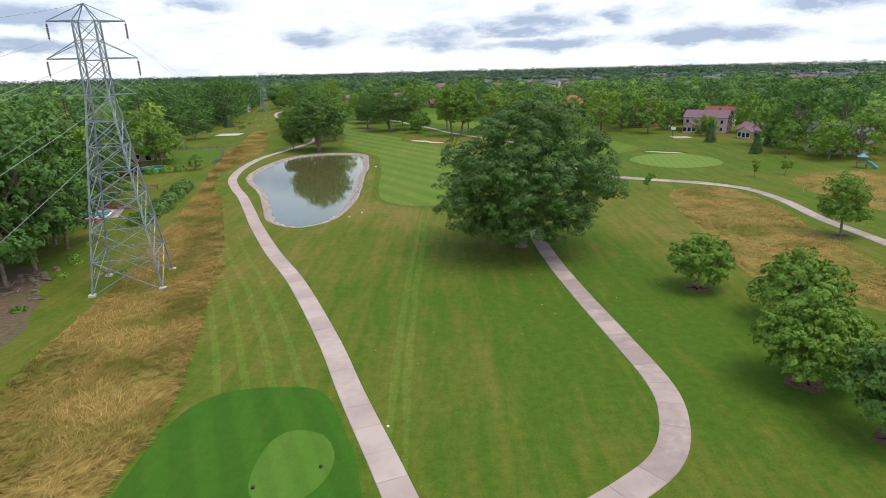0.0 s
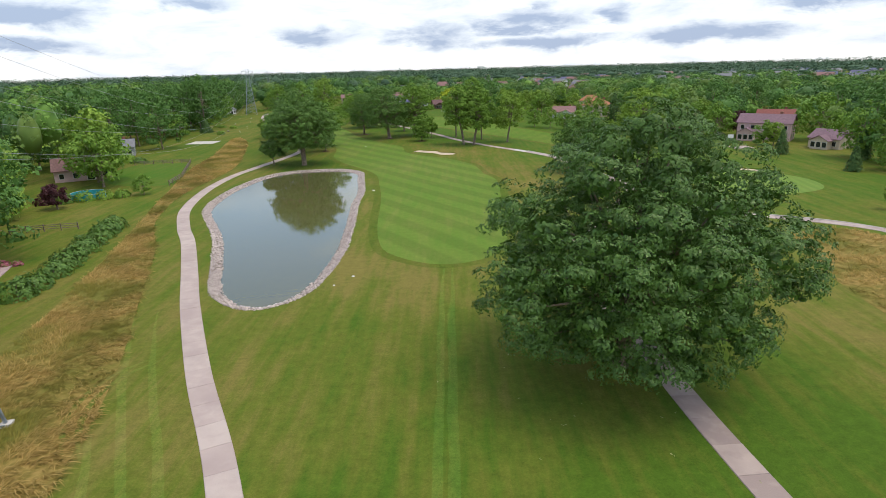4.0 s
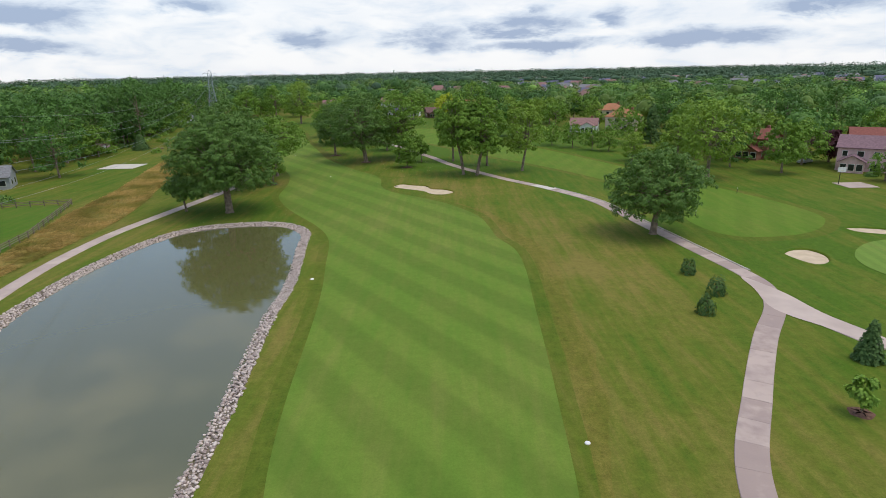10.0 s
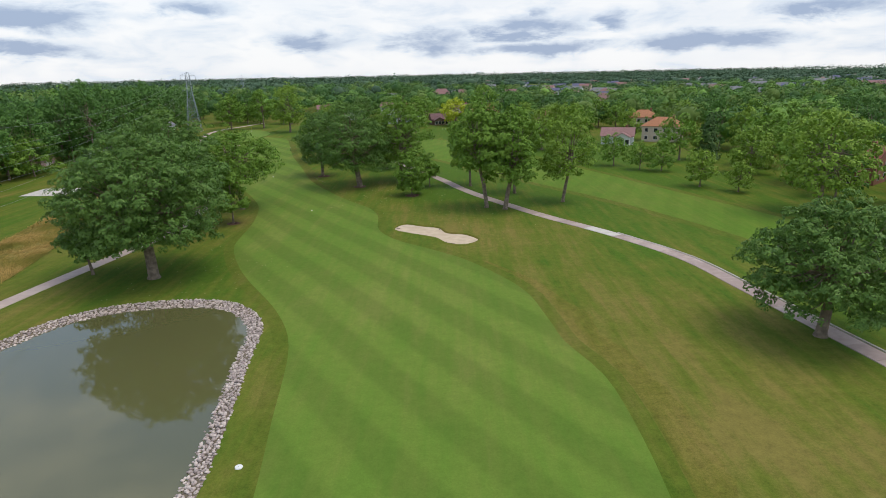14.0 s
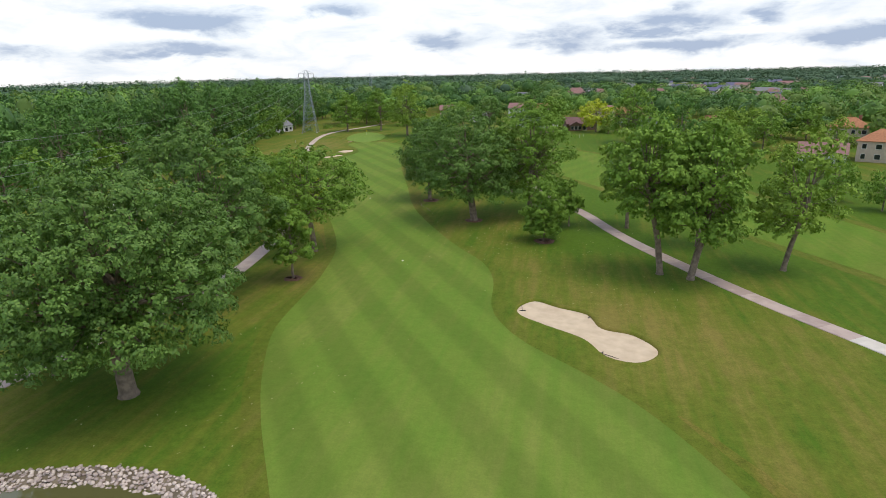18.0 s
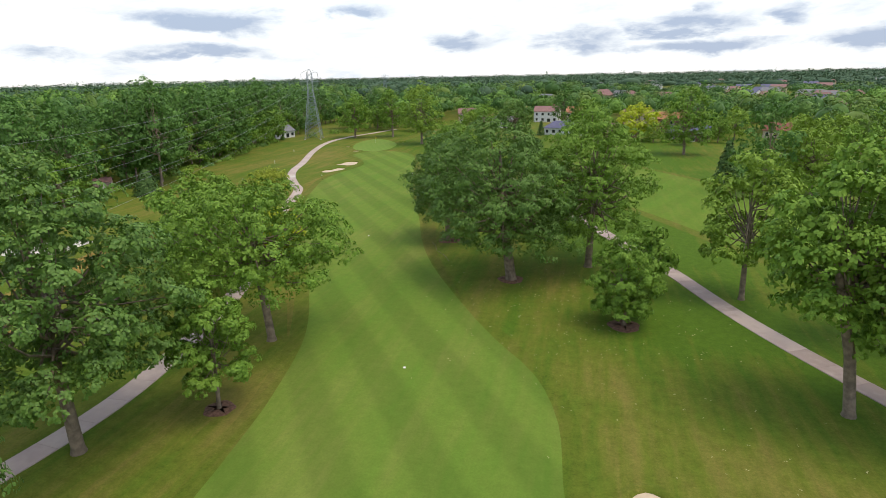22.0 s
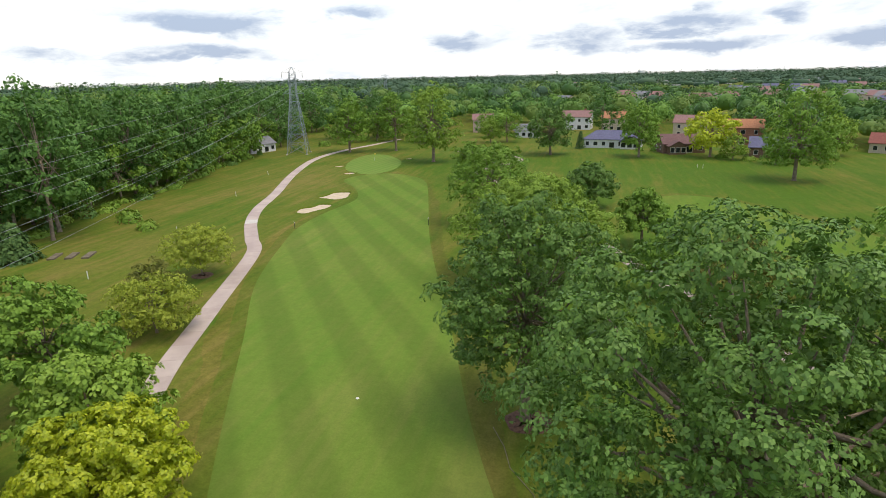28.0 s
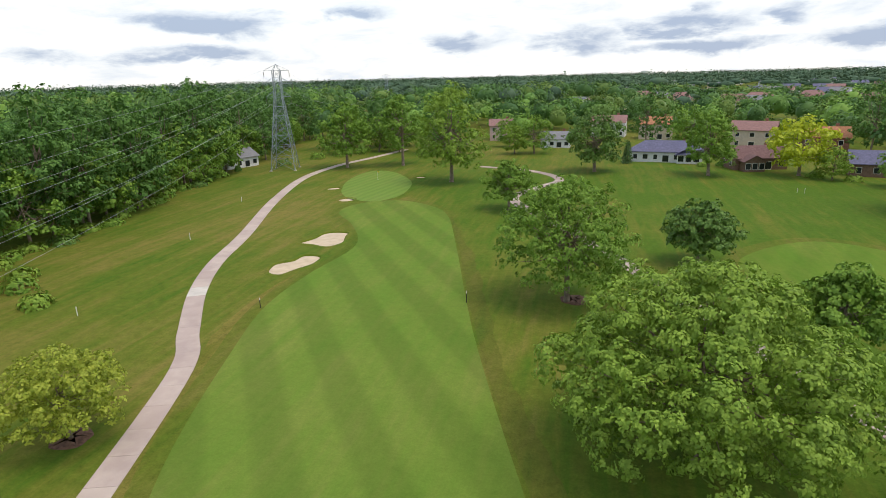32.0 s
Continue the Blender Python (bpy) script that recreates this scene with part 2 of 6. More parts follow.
def grass(name, green, olive, dry, lean=0.0, streak=(0.9, 0.10), turn=0.0, grain=1.0, spots=()):
    """Turf: green, olive and dry colours mixed by wide patches, mower streaks and fine grain. lean: more dry (+) or more green (-)."""
    m = bpy.data.materials.new(name)
    m.use_nodes = True
    nt, nl = m.node_tree.nodes, m.node_tree.links
    b = nt["Principled BSDF"]
    b.inputs["Roughness"].default_value, b.inputs["Specular IOR Level"].default_value = 0.95, 0.1
    geo = nt.new("ShaderNodeNewGeometry")

    def tex(scale, detail, rough, stretch=None):
        src = geo.outputs["Position"]
        if stretch:
            mp = nt.new("ShaderNodeMapping")
            mp.inputs["Rotation"].default_value, mp.inputs["Scale"].default_value = (0, 0, radians(turn)), (*stretch, 1)
            nl.new(src, mp.inputs["Vector"])
            src = mp.outputs[0]
        n = nt.new("ShaderNodeTexNoise")
        n.inputs["Scale"].default_value, n.inputs["Detail"].default_value, n.inputs["Roughness"].default_value = scale, detail, rough
        nl.new(src, n.inputs["Vector"])
        return n.outputs["Fac"]

    def calc(op, p, q):
        n = nt.new("ShaderNodeMath")
        n.operation = op
        for i, u in enumerate((p, q)):
            if isinstance(u, (int, float)):
                n.inputs[i].default_value = u
            else:
                nl.new(u, n.inputs[i])
        return n.outputs[0]

    wide, mid, stripe, fine = tex(0.035, 5, 0.55), tex(0.16, 5, 0.6), tex(1.0, 5, 0.6, streak), tex(5.0, 8, 0.85)
    lane = tex(1.0, 3, 0.55, (streak[0] * 0.33, streak[1] * 0.16))
    fac = calc("ADD", calc("ADD", calc("MULTIPLY", wide, 0.45), calc("MULTIPLY", mid, 0.26)), calc("ADD", calc("MULTIPLY", stripe, 0.46), calc("MULTIPLY", fine, 0.18 * grain)))
    fac = calc("ADD", calc("ADD", fac, calc("MULTIPLY", lane, 0.38)), -0.365 - 0.09 * (grain - 1) + lean)
    for sx, sy, sr, amount in spots:
        dist = nt.new("ShaderNodeVectorMath")
        dist.operation = "DISTANCE"
        nl.new(geo.outputs["Position"], dist.inputs[0])
        dist.inputs[1].default_value = (sx, sy, 0)
        q = calc("DIVIDE", dist.outputs["Value"], sr)
        fac = calc("ADD", fac, calc("MULTIPLY", calc("EXPONENT", calc("MULTIPLY", calc("MULTIPLY", q, q), -1.0), 0.0), amount))
    ramp = nt.new("ShaderNodeValToRGB")
    ramp.color_ramp.elements[0].position, ramp.color_ramp.elements[1].position = 0.36, 0.66
    ramp.color_ramp.elements[0].color, ramp.color_ramp.elements[1].color = (*green, 1), (*dry, 1)
    mid_el = ramp.color_ramp.elements.new(0.5)
    mid_el.color = (*olive, 1)
    nl.new(fac, ramp.inputs[0])
    tone = nt.new("ShaderNodeValToRGB")
    tone.color_ramp.elements[0].position, tone.color_ramp.elements[1].position = 0.3, 0.72
    tone.color_ramp.elements[0].color, tone.color_ramp.elements[1].color = (1 - 0.46 * grain,) * 3 + (1,), (1 + 0.44 * grain,) * 3 + (1,)
    tuft = tex(1.1, 7, 0.75)
    nl.new(calc("ADD", calc("MULTIPLY", fine, 0.55), calc("MULTIPLY", tuft, 0.45)), tone.inputs[0])
    mul = nt.new("ShaderNodeMix")
    mul.data_type, mul.blend_type, mul.inputs[0].default_value = "RGBA", "MULTIPLY", 1
    nl.new(ramp.outputs[0], mul.inputs[6])
    nl.new(tone.outputs[0], mul.inputs[7])
    nl.new(mul.outputs[2], b.inputs["Base Color"])
    bp = nt.new("ShaderNodeBump")
    bp.inputs["Strength"].default_value, bp.inputs["Distance"].default_value = 0.35 * grain, 0.12
    nl.new(fine, bp.inputs["Height"])
    nl.new(bp.outputs[0], b.inputs["Normal"])
    return m


# greener (minus) and dry (plus) stretches of the rough: x, y, radius, amount
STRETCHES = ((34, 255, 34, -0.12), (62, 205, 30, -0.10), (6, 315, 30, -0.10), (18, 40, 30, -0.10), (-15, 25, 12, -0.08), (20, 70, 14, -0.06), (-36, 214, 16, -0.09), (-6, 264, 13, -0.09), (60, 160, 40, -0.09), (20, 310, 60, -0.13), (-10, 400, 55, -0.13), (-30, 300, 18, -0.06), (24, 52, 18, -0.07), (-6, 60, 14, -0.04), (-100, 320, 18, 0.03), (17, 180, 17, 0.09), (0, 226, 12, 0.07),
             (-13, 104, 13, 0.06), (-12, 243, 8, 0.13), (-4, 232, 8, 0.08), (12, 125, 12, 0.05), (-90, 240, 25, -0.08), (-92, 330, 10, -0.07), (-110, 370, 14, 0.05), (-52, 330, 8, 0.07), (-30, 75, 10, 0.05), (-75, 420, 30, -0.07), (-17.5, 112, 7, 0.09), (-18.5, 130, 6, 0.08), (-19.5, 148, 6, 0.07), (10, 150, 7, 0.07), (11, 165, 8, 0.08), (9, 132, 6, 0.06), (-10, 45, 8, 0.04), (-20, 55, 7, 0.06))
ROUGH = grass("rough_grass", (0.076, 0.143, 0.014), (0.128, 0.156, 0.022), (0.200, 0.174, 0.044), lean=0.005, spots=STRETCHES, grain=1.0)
STRIP = grass("olive_strip_grass", (0.082, 0.124, 0.017), (0.115, 0.132, 0.021), (0.150, 0.142, 0.032), lean=0.0)
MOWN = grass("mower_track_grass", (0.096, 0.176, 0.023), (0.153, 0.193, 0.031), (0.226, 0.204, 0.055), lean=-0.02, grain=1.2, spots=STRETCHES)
DRY = grass("dry_band_grass", (0.100, 0.135, 0.016), (0.150, 0.150, 0.026), (0.210, 0.175, 0.045), lean=0.02, grain=1.2)
CUT = grass("first_cut_grass", (0.075, 0.132, 0.013), (0.113, 0.146, 0.019), (0.160, 0.155, 0.034), lean=0.01)
FAIRWAY = striped(grass("fairway_grass", (0.113, 0.198, 0.028), (0.134, 0.202, 0.033), (0.170, 0.212, 0.045), lean=-0.02, grain=0.5), -35, 3.05, 0.078)
FAIRWAY_TWO = striped(grass("second_fairway_grass", (0.101, 0.189, 0.021), (0.125, 0.196, 0.026), (0.161, 0.204, 0.037), lean=-0.02, grain=0.5), 25, 2.6, 0.035)
GREEN = striped(grass("putting_green", (0.145, 0.240, 0.045), (0.155, 0.245, 0.048), (0.180, 0.245, 0.055), grain=0.3), 10, 1.0, 0.05)
TEE = striped(grass("tee_grass", (0.043, 0.132, 0.012), (0.052, 0.136, 0.014), (0.076, 0.141, 0.018), lean=-0.06, grain=0.5), -25, 1.6, 0.06)
TEE_TOP = striped(grass("tee_box_grass", (0.085, 0.190, 0.024), (0.095, 0.195, 0.028), (0.120, 0.200, 0.034), lean=-0.04, grain=0.4), -25, 1.0, 0.05)
LAWN = grass("mown_lawn", (0.070, 0.165, 0.016), (0.095, 0.165, 0.020), (0.140, 0.165, 0.034), lean=-0.04, grain=0.6)
FESCUE = material("fescue_ground", (0.350, 0.241, 0.076), 0.95, scale=1.3, second=(0.180, 0.144, 0.034), bump=0.7, bump_scale=3, spec=0.1, big=0.75, big_scale=0.14, third=(0.127, 0.144, 0.024))
STRAW = material("dry_straw", (0.618, 0.423, 0.156), 0.9, second=(0.276, 0.207, 0.052), random_by="island", spec=0.1, leaf=0.3, big=0.8, big_scale=0.14, third=(0.188, 0.192, 0.031))
SAND = material("bunker_sand", (0.62, 0.51, 0.38), 0.95, scale=0.8, second=(0.52, 0.42, 0.31), bump=0.3, bump_scale=3, spec=0.1)
CONCRETE = material("path_concrete", (0.49, 0.395, 0.355), 0.9, scale=0.9, second=(0.37, 0.29, 0.265), bump=0.2, bump_scale=9, random_by="object", big=0.4, big_scale=0.25, third=(0.29, 0.225, 0.22))
CONCRETE_PALE = material("pale_path_concrete", (0.537, 0.446, 0.400), 0.9, scale=0.9, second=(0.475, 0.381, 0.347), bump=0.2, bump_scale=9, random_by="object", big=0.45, big_scale=0.25, third=(0.354, 0.275, 0.257))
FRESH = material("fresh_concrete", (0.62, 0.58, 0.53), 0.9, scale=0.9, spread=0.15, bump=0.15, bump_scale=9)
STONE = material("riprap_stone", (0.70, 0.605, 0.55), 0.9, second=(0.34, 0.275, 0.255), random_by="island", bump=0.4, bump_scale=6)
STONE_ONE = material("loose_stone", (0.70, 0.605, 0.55), 0.9, scale=1.5, second=(0.34, 0.275, 0.255), random_by="object", bump=0.4, bump_scale=6)
SOIL = material("bank_soil", (0.22, 0.18, 0.13), 0.95, scale=1.2, spread=0.4, bump=0.5)
MULCH = material("bark_mulch", (0.21, 0.115, 0.08), 0.95, scale=4, spread=0.5, bump=0.8, bump_scale=12)
BARK = material("bark", (0.30, 0.235, 0.175), 0.95, scale=2, second=(0.16, 0.125, 0.095), bump=0.8, bump_scale=8)
WATER = material("pond_water", (0.118, 0.114, 0.042), 0.03, scale=0.03, second=(0.104, 0.106, 0.042), bump=0.05, bump_scale=1.1, spec=1.0)
LEAF_OAK = material("oak_leaves", (0.071, 0.163, 0.028), 0.48, second=(0.173, 0.303, 0.060), random_by="island", leaf=0.16, spec=0.28, big=0.5, big_scale=0.28, third=(0.135, 0.241, 0.048))
LEAF_HERO = material("dark_oak_leaves", (0.052, 0.129, 0.021), 0.42, second=(0.132, 0.246, 0.045), random_by="island", leaf=0.16, spec=0.38, big=0.5, big_scale=0.28, third=(0.099, 0.192, 0.034))
LEAF_MID = material("green_leaves", (0.108, 0.226, 0.028), 0.55, second=(0.237, 0.389, 0.057), random_by="island", leaf=0.16, spec=0.2, big=0.5, big_scale=0.28, third=(0.205, 0.331, 0.049))
LEAF_EDGE = material("wood_edge_leaves", (0.063, 0.158, 0.030), 0.55, second=(0.140, 0.276, 0.059), random_by="island", leaf=0.16, spec=0.2, big=0.5, big_scale=0.2, third=(0.114, 0.220, 0.051))
LEAF_LIGHT = material("light_leaves", (0.145, 0.259, 0.032), 0.55, second=(0.297, 0.438, 0.065), random_by="island", leaf=0.16, spec=0.2, big=0.4, big_scale=0.3, third=(0.259, 0.375, 0.056))
LEAF_YELLOW = material("yellow_leaves", (0.319, 0.412, 0.027), 0.5, second=(0.605, 0.655, 0.041), random_by="island", leaf=0.32, spec=0.4)
LEAF_OLIVE = material("olive_leaves", (0.252, 0.328, 0.041), 0.5, second=(0.487, 0.538, 0.085), random_by="island", leaf=0.35, spec=0.18)
LEAF_BROWN = material("brownish_leaves", (0.126, 0.155, 0.031), 0.5, second=(0.252, 0.252, 0.055), random_by="island", leaf=0.32, spec=0.18)
LEAF_FIR = material("fir_needles", (0.047, 0.110, 0.029), 0.6, second=(0.109, 0.193, 0.051), random_by="island", leaf=0.1, spec=0.2)
LEAF_RED = material("purple_leaves", (0.060, 0.018, 0.024), 0.55, second=(0.120, 0.040, 0.048), random_by="island", leaf=0.2, spec=0.3)
WOODS = material("woods_leaves", (0.066, 0.169, 0.032), 0.55, second=(0.151, 0.295, 0.062), random_by="island", leaf=0.16, spec=0.18, big=0.75, big_scale=0.085, third=(0.161, 0.268, 0.061))
WOODS_DARK = material("dark_woods_leaves", (0.043, 0.115, 0.028), 0.55, second=(0.096, 0.206, 0.053), random_by="island", leaf=0.16, spec=0.18, big=0.5, big_scale=0.11, third=(0.112, 0.198, 0.052))
WOODS_LIGHT = material("light_woods_leaves", (0.115, 0.239, 0.040), 0.55, second=(0.231, 0.401, 0.076), random_by="island", leaf=0.16, spec=0.18, big=0.5, big_scale=0.11, third=(0.197, 0.345, 0.068))
WOODS_OLIVE = material("olive_woods_leaves", (0.091, 0.166, 0.033), 0.55, second=(0.182, 0.275, 0.061), random_by="island", leaf=0.16, spec=0.18, big=0.5, big_scale=0.11, third=(0.140, 0.236, 0.048))
# distance haze is put into this leaf colour as a blue-green tint
HAZYWOODS = material("hazy_woods_leaves", (0.050, 0.100, 0.060), 0.7, second=(0.094, 0.156, 0.098), random_by="island", spec=0.1, big=0.6, big_scale=0.03, third=(0.106, 0.163, 0.092))


# ---- builders ----
def put(name, verts, faces, mat, parent=None, label="", smooth=False):
    """One mesh object from arrays of corners and faces."""
    me = bpy.data.meshes.new(name)
    me.from_pydata(verts if isinstance(verts, list) else np.asarray(verts).tolist(), [], faces if isinstance(faces, list) else np.asarray(faces).tolist())
    me.update()
    if mat:
        me.materials.append(mat)
    if smooth:
        me.polygons.foreach_set("use_smooth", [True] * len(me.polygons))
    ob = new(name, me)
    if parent:
        ob.parent = parent
    if label:
        ob["label"] = label
    return ob


def thing(name, at, label, category, group="", kind="", turn=0.0):
    ob = new(name)
    ob.matrix_basis = pose(*at, 0, 0, turn)
    return tagged(ob, label, category, group, kind)


def curve(points, step, closed=False):
    """A smooth line through control points, sampled every step metres."""
    p = np.array(points, float)
    n = len(p)
    out = []
    for i in range(n if closed else n - 1):
        a, b, c, d = (p[(i + k) % n] if closed else p[min(max(i + k, 0), n - 1)] for k in (-1, 0, 1, 2))
        m = max(1, int(np.linalg.norm(c - b) / step))
        for t in np.arange(m) / m:
            out.append(0.5 * (2 * b + (c - a) * t + (2 * a - 5 * b + 4 * c - d) * t * t + (3 * b - a - 3 * c + d) * t ** 3))
    if not closed:
        out.append(p[-1])
    return np.array(out)


def inset(loop, d):
    """A closed loop moved inwards by d metres."""
    t = np.roll(loop, -1, 0) - np.roll(loop, 1, 0)
    t /= np.linalg.norm(t, axis=1)[:, None] + 1e-9
    area = np.sum(loop[:, 0] * np.roll(loop[:, 1], -1) - loop[:, 1] * np.roll(loop[:, 0], -1))
    nrm = np.stack([-t[:, 1], t[:, 0]], 1) * (1 if area > 0 else -1)
    return loop + nrm * d


def sheet(name, loops, z, mat, parent=None, label=""):
    """A flat sheet inside the first loop, with the other loops as holes."""
    bm = bmesh.new()
    edges = []
    for lp in loops:
        vs = [bm.verts.new((x, y, z)) for x, y in lp]
        edges += [bm.edges.new((vs[i], vs[(i + 1) % len(vs)])) for i in range(len(vs))]
    bmesh.ops.triangle_fill(bm, use_beauty=True, use_dissolve=False, edges=edges, normal=(0, 0, 1))
    bmesh.ops.recalc_face_normals(bm, faces=bm.faces)
    if bm.faces and bm.faces[:][0].normal.z < 0:
        bmesh.ops.reverse_faces(bm, faces=bm.faces)
    me = bpy.data.meshes.new(name)
    bm.to_mesh(me)
    bm.free()
    me.materials.append(mat)
    ob = new(name, me)
    if parent:
        ob.parent = parent
    if label:
        ob["label"] = label
    return ob


def skirt(name, rings, mat, parent=None, label="", rough=0.0):
    """A band between closed rings of equal length, each a loop and its height."""
    n = len(rings[0][0])
    rng = np.random.default_rng(5)
    verts = np.concatenate([np.c_[lp, np.full(n, z) + (rng.uniform(-rough, rough, n) if rough and 0 < k < len(rings) - 1 else 0)] for k, (lp, z) in enumerate(rings)])
    faces = [(k * n + i, k * n + (i + 1) % n, (k + 1) * n + (i + 1) % n, (k + 1) * n + i) for k in range(len(rings) - 1) for i in range(n)]
    return put(name, verts, faces, mat, parent, label, True)


def inside(pts, loop):
    """Which of the points lie in the loop."""
    x, y = pts[:, 0], pts[:, 1]
    hit = np.zeros(len(pts), bool)
    for (ax, ay), (bx, by) in zip(loop, np.roll(loop, -1, 0)):
        cross = (ay > y) != (by > y)
        hit ^= cross & (x < (bx - ax) * (y - ay) / (by - ay + 1e-12) + ax)
    return hit


# ---- plan of the course ----
PATH_WEST = [(6, 3), (1, 18), (-3.4, 29.6), (-7.9, 40.7), (-12.1, 51.6), (-19.5, 68.5), (-26.5, 82), (-34, 98), (-38.7, 109), (-45.7, 125), (-50.5, 134.5),
             (-56.3, 149), (-59.8, 168), (-60.3, 185.5), (-58.5, 199), (-56, 213), (-53.8, 228), (-54.5, 239.5), (-58, 255), (-63, 269), (-70.1, 284), (-74.8, 297),
             (-82.5, 319), (-87.5, 327), (-94, 337.5), (-99, 348.5), (-103.5, 363), (-113.5, 391), (-120.7, 419), (-120.7, 441), (-116.5, 459), (-112, 482)]
PATH_EAST = [(-3, 20.5), (4, 24), (11.2, 28.6), (15.2, 32.2), (17.3, 37), (17.9, 42), (17.1, 50.4), (15.9, 61), (14.8, 73.3), (14.2, 86), (13.6, 100), (14, 112),
             (16.5, 123.5), (21.9, 133.7), (28, 144), (33, 151.5), (35.3, 158), (35.1, 163.5), (33.6, 172.3), (31.2, 186), (29.5, 196), (27, 208), (20.5, 221), (11.7, 234.5),
             (2.7, 251), (-2.3, 262), (-7, 275), (-12.3, 287), (-20, 305), (-28.8, 324.5), (-36, 341), (-50, 372), (-63, 397), (-59.5, 411), (-55.2, 422.9), (-63.2, 435.5), (-80, 443)]
PATH_BRANCH = [(34.6, 153.5), (36, 147.5), (38.3, 142), (42.4, 137.6), (47.6, 134.3), (58.1, 128), (64, 121), (65.3, 110), (63.9, 95), (64.2, 86), (64.5, 75), (66, 58), (70, 40)]
POND = [(-24.7, 179), (-26, 187.5), (-30, 193), (-34.9, 195), (-42.4, 194.4), (-48.4, 191.3), (-52, 184.5), (-53.8, 175), (-54.5, 163.6), (-52.6, 148.3), (-46.4, 135),
        (-42, 125.5), (-37.3, 112.5), (-33.7, 102.7), (-30.2, 98.2), (-27, 96.5), (-24.4, 97), (-21.4, 100.4), (-19.9, 107), (-19.3, 119), (-20.3, 134), (-21.9, 151), (-22.4, 163)]
FAIR_WEST = [(-4.4, 111), (-8.6, 112.5), (-13, 117), (-14.9, 123), (-16.3, 133.5), (-17.5, 150), (-18.5, 160), (-19.8, 169), (-21.8, 182), (-25.5, 191), (-32, 201.5), (-36, 209),
             (-39.5, 218), (-40.7, 228), (-41.8, 236), (-44.5, 247), (-50, 259), (-56.7, 271.5), (-61.6, 281), (-67.3, 292.4), (-75, 307.5), (-80.5, 324), (-83.3, 335), (-83.6, 346), (-82.6, 360), (-88, 372), (-94.5, 381), (-94.5, 388), (-90, 393)]
FAIR_EAST = [(-85, 393.5), (-78, 389), (-73, 381), (-67, 361), (-60.2, 336.5), (-55.5, 321.5), (-50.5, 307), (-46.7, 296), (-42.5, 283), (-37.8, 271.5), (-31.2, 259), (-25.8, 250), (-21.3, 243.5),
             (-18.9, 236.5), (-18, 228), (-16.3, 223.2), (-13.2, 218.7), (-8, 213.8), (-2.6, 207.5), (2.9, 197), (4.5, 188), (5.2, 182), (7.3, 175), (7.6, 166), (7, 155), (5.8, 134), (4.4, 119), (0.3, 112.7)]
FAIR_TWO = [(-29, 360), (-20, 371), (-12, 372), (-3, 362), (10, 340), (20, 315), (32, 285), (45, 250), (58, 215), (63, 195), (60, 186), (52, 180), (42, 180), (39, 190), (42, 209), (33, 235), (20, 260), (8, 280), (-2, 300), (-12, 318), (-20, 335), (-25, 347)]
GREEN_NORTH = [(-91.5, 391.8), (-98, 394.5), (-103, 402), (-107, 415), (-107.7, 427), (-105.5, 432), (-101, 431), (-97, 427), (-91, 417), (-88.5, 408), (-88, 398)]
GREEN_EAST = [(52, 164), (54.5, 155), (60, 150), (68, 151), (74.5, 156), (76, 166), (71, 175), (62, 176), (55, 171)]
TEE_PAD = [(-21.5, 18), (-21.6, 29), (-21.5, 37), (-19.5, 41), (-15.5, 42.2), (-10.8, 41.5), (-7.8, 36), (-5.5, 29), (-4, 18)]
TEE_DISC = [(-13.2, 31), (-12.9, 34.5), (-11.4, 35.9), (-9.2, 35.2), (-8, 33.2), (-7.9, 30.8), (-9, 28.6), (-11, 27.8), (-12.6, 28.8)]
BUNKERS = [[(-15, 228.2), (-13.3, 230.5), (-10.6, 229), (-7.4, 227.4), (-6, 224), (-3, 222.8), (-1, 219.5), (-2.9, 216.6), (-5.8, 217.2), (-7.9, 220.7), (-12, 223.6), (-14.6, 225.8)],
           [(-89.5, 346.2), (-90.3, 349.5), (-88.6, 351.5), (-88.2, 354), (-85.6, 353.9), (-85, 350.5), (-86.2, 347.6), (-87.3, 345.1)],
           [(-92, 360), (-91, 363), (-90.4, 366.6), (-87, 367.4), (-86.2, 364.5), (-85.3, 361), (-86.7, 358.6), (-89.3, 359.4)],
           [(-99.8, 393), (-98.4, 395), (-96.5, 394), (-96.3, 392), (-98, 391)],
           [(-107.9, 405), (-106.5, 406.9), (-104.9, 406), (-105, 404), (-106.8, 403.4)],
           [(-91.6, 422.6), (-90.4, 424.4), (-88.9, 423.6), (-89, 421.8), (-90.5, 421.2)],
           [(44.6, 170), (46.4, 172.3), (49, 172.6), (50, 170), (48.7, 166.8), (46, 165.6)],
           [(61.8, 183.6), (65.5, 183.4), (70, 181), (73.4, 178), (71.5, 175.8), (68.5, 177.4), (64.5, 179.4), (62, 181)]]
FESCUES = [[(-21.5, 16), (-22.3, 28), (-22.5, 38.6), (-25.8, 52), (-30, 67), (-34, 82), (-42.5, 104), (-49.5, 122), (-58, 140), (-63.5, 165), (-64, 193), (-66, 208), (-70, 224), (-78, 253), (-84, 270), (-91, 283), (-93, 281),
            (-87, 253), (-81.5, 229), (-79, 213), (-77, 200), (-66.5, 160), (-57, 126), (-49.8, 97), (-43, 67), (-40.8, 53), (-39, 42), (-37, 16)],
           [(46, 117.4), (50, 122.5), (55.9, 125), (61, 119), (61, 101), (59, 90), (56, 69), (51, 58), (47, 55.5), (43.8, 58.5), (38.3, 65.4), (40.5, 85), (42.5, 102.5)],
           [(78, 129), (86, 137), (96, 140), (108, 134), (104, 112), (92, 97), (80, 96), (75, 112)],
           [(25, 24), (29, 30), (36, 33), (44, 30), (44, 14), (28, 14)]]

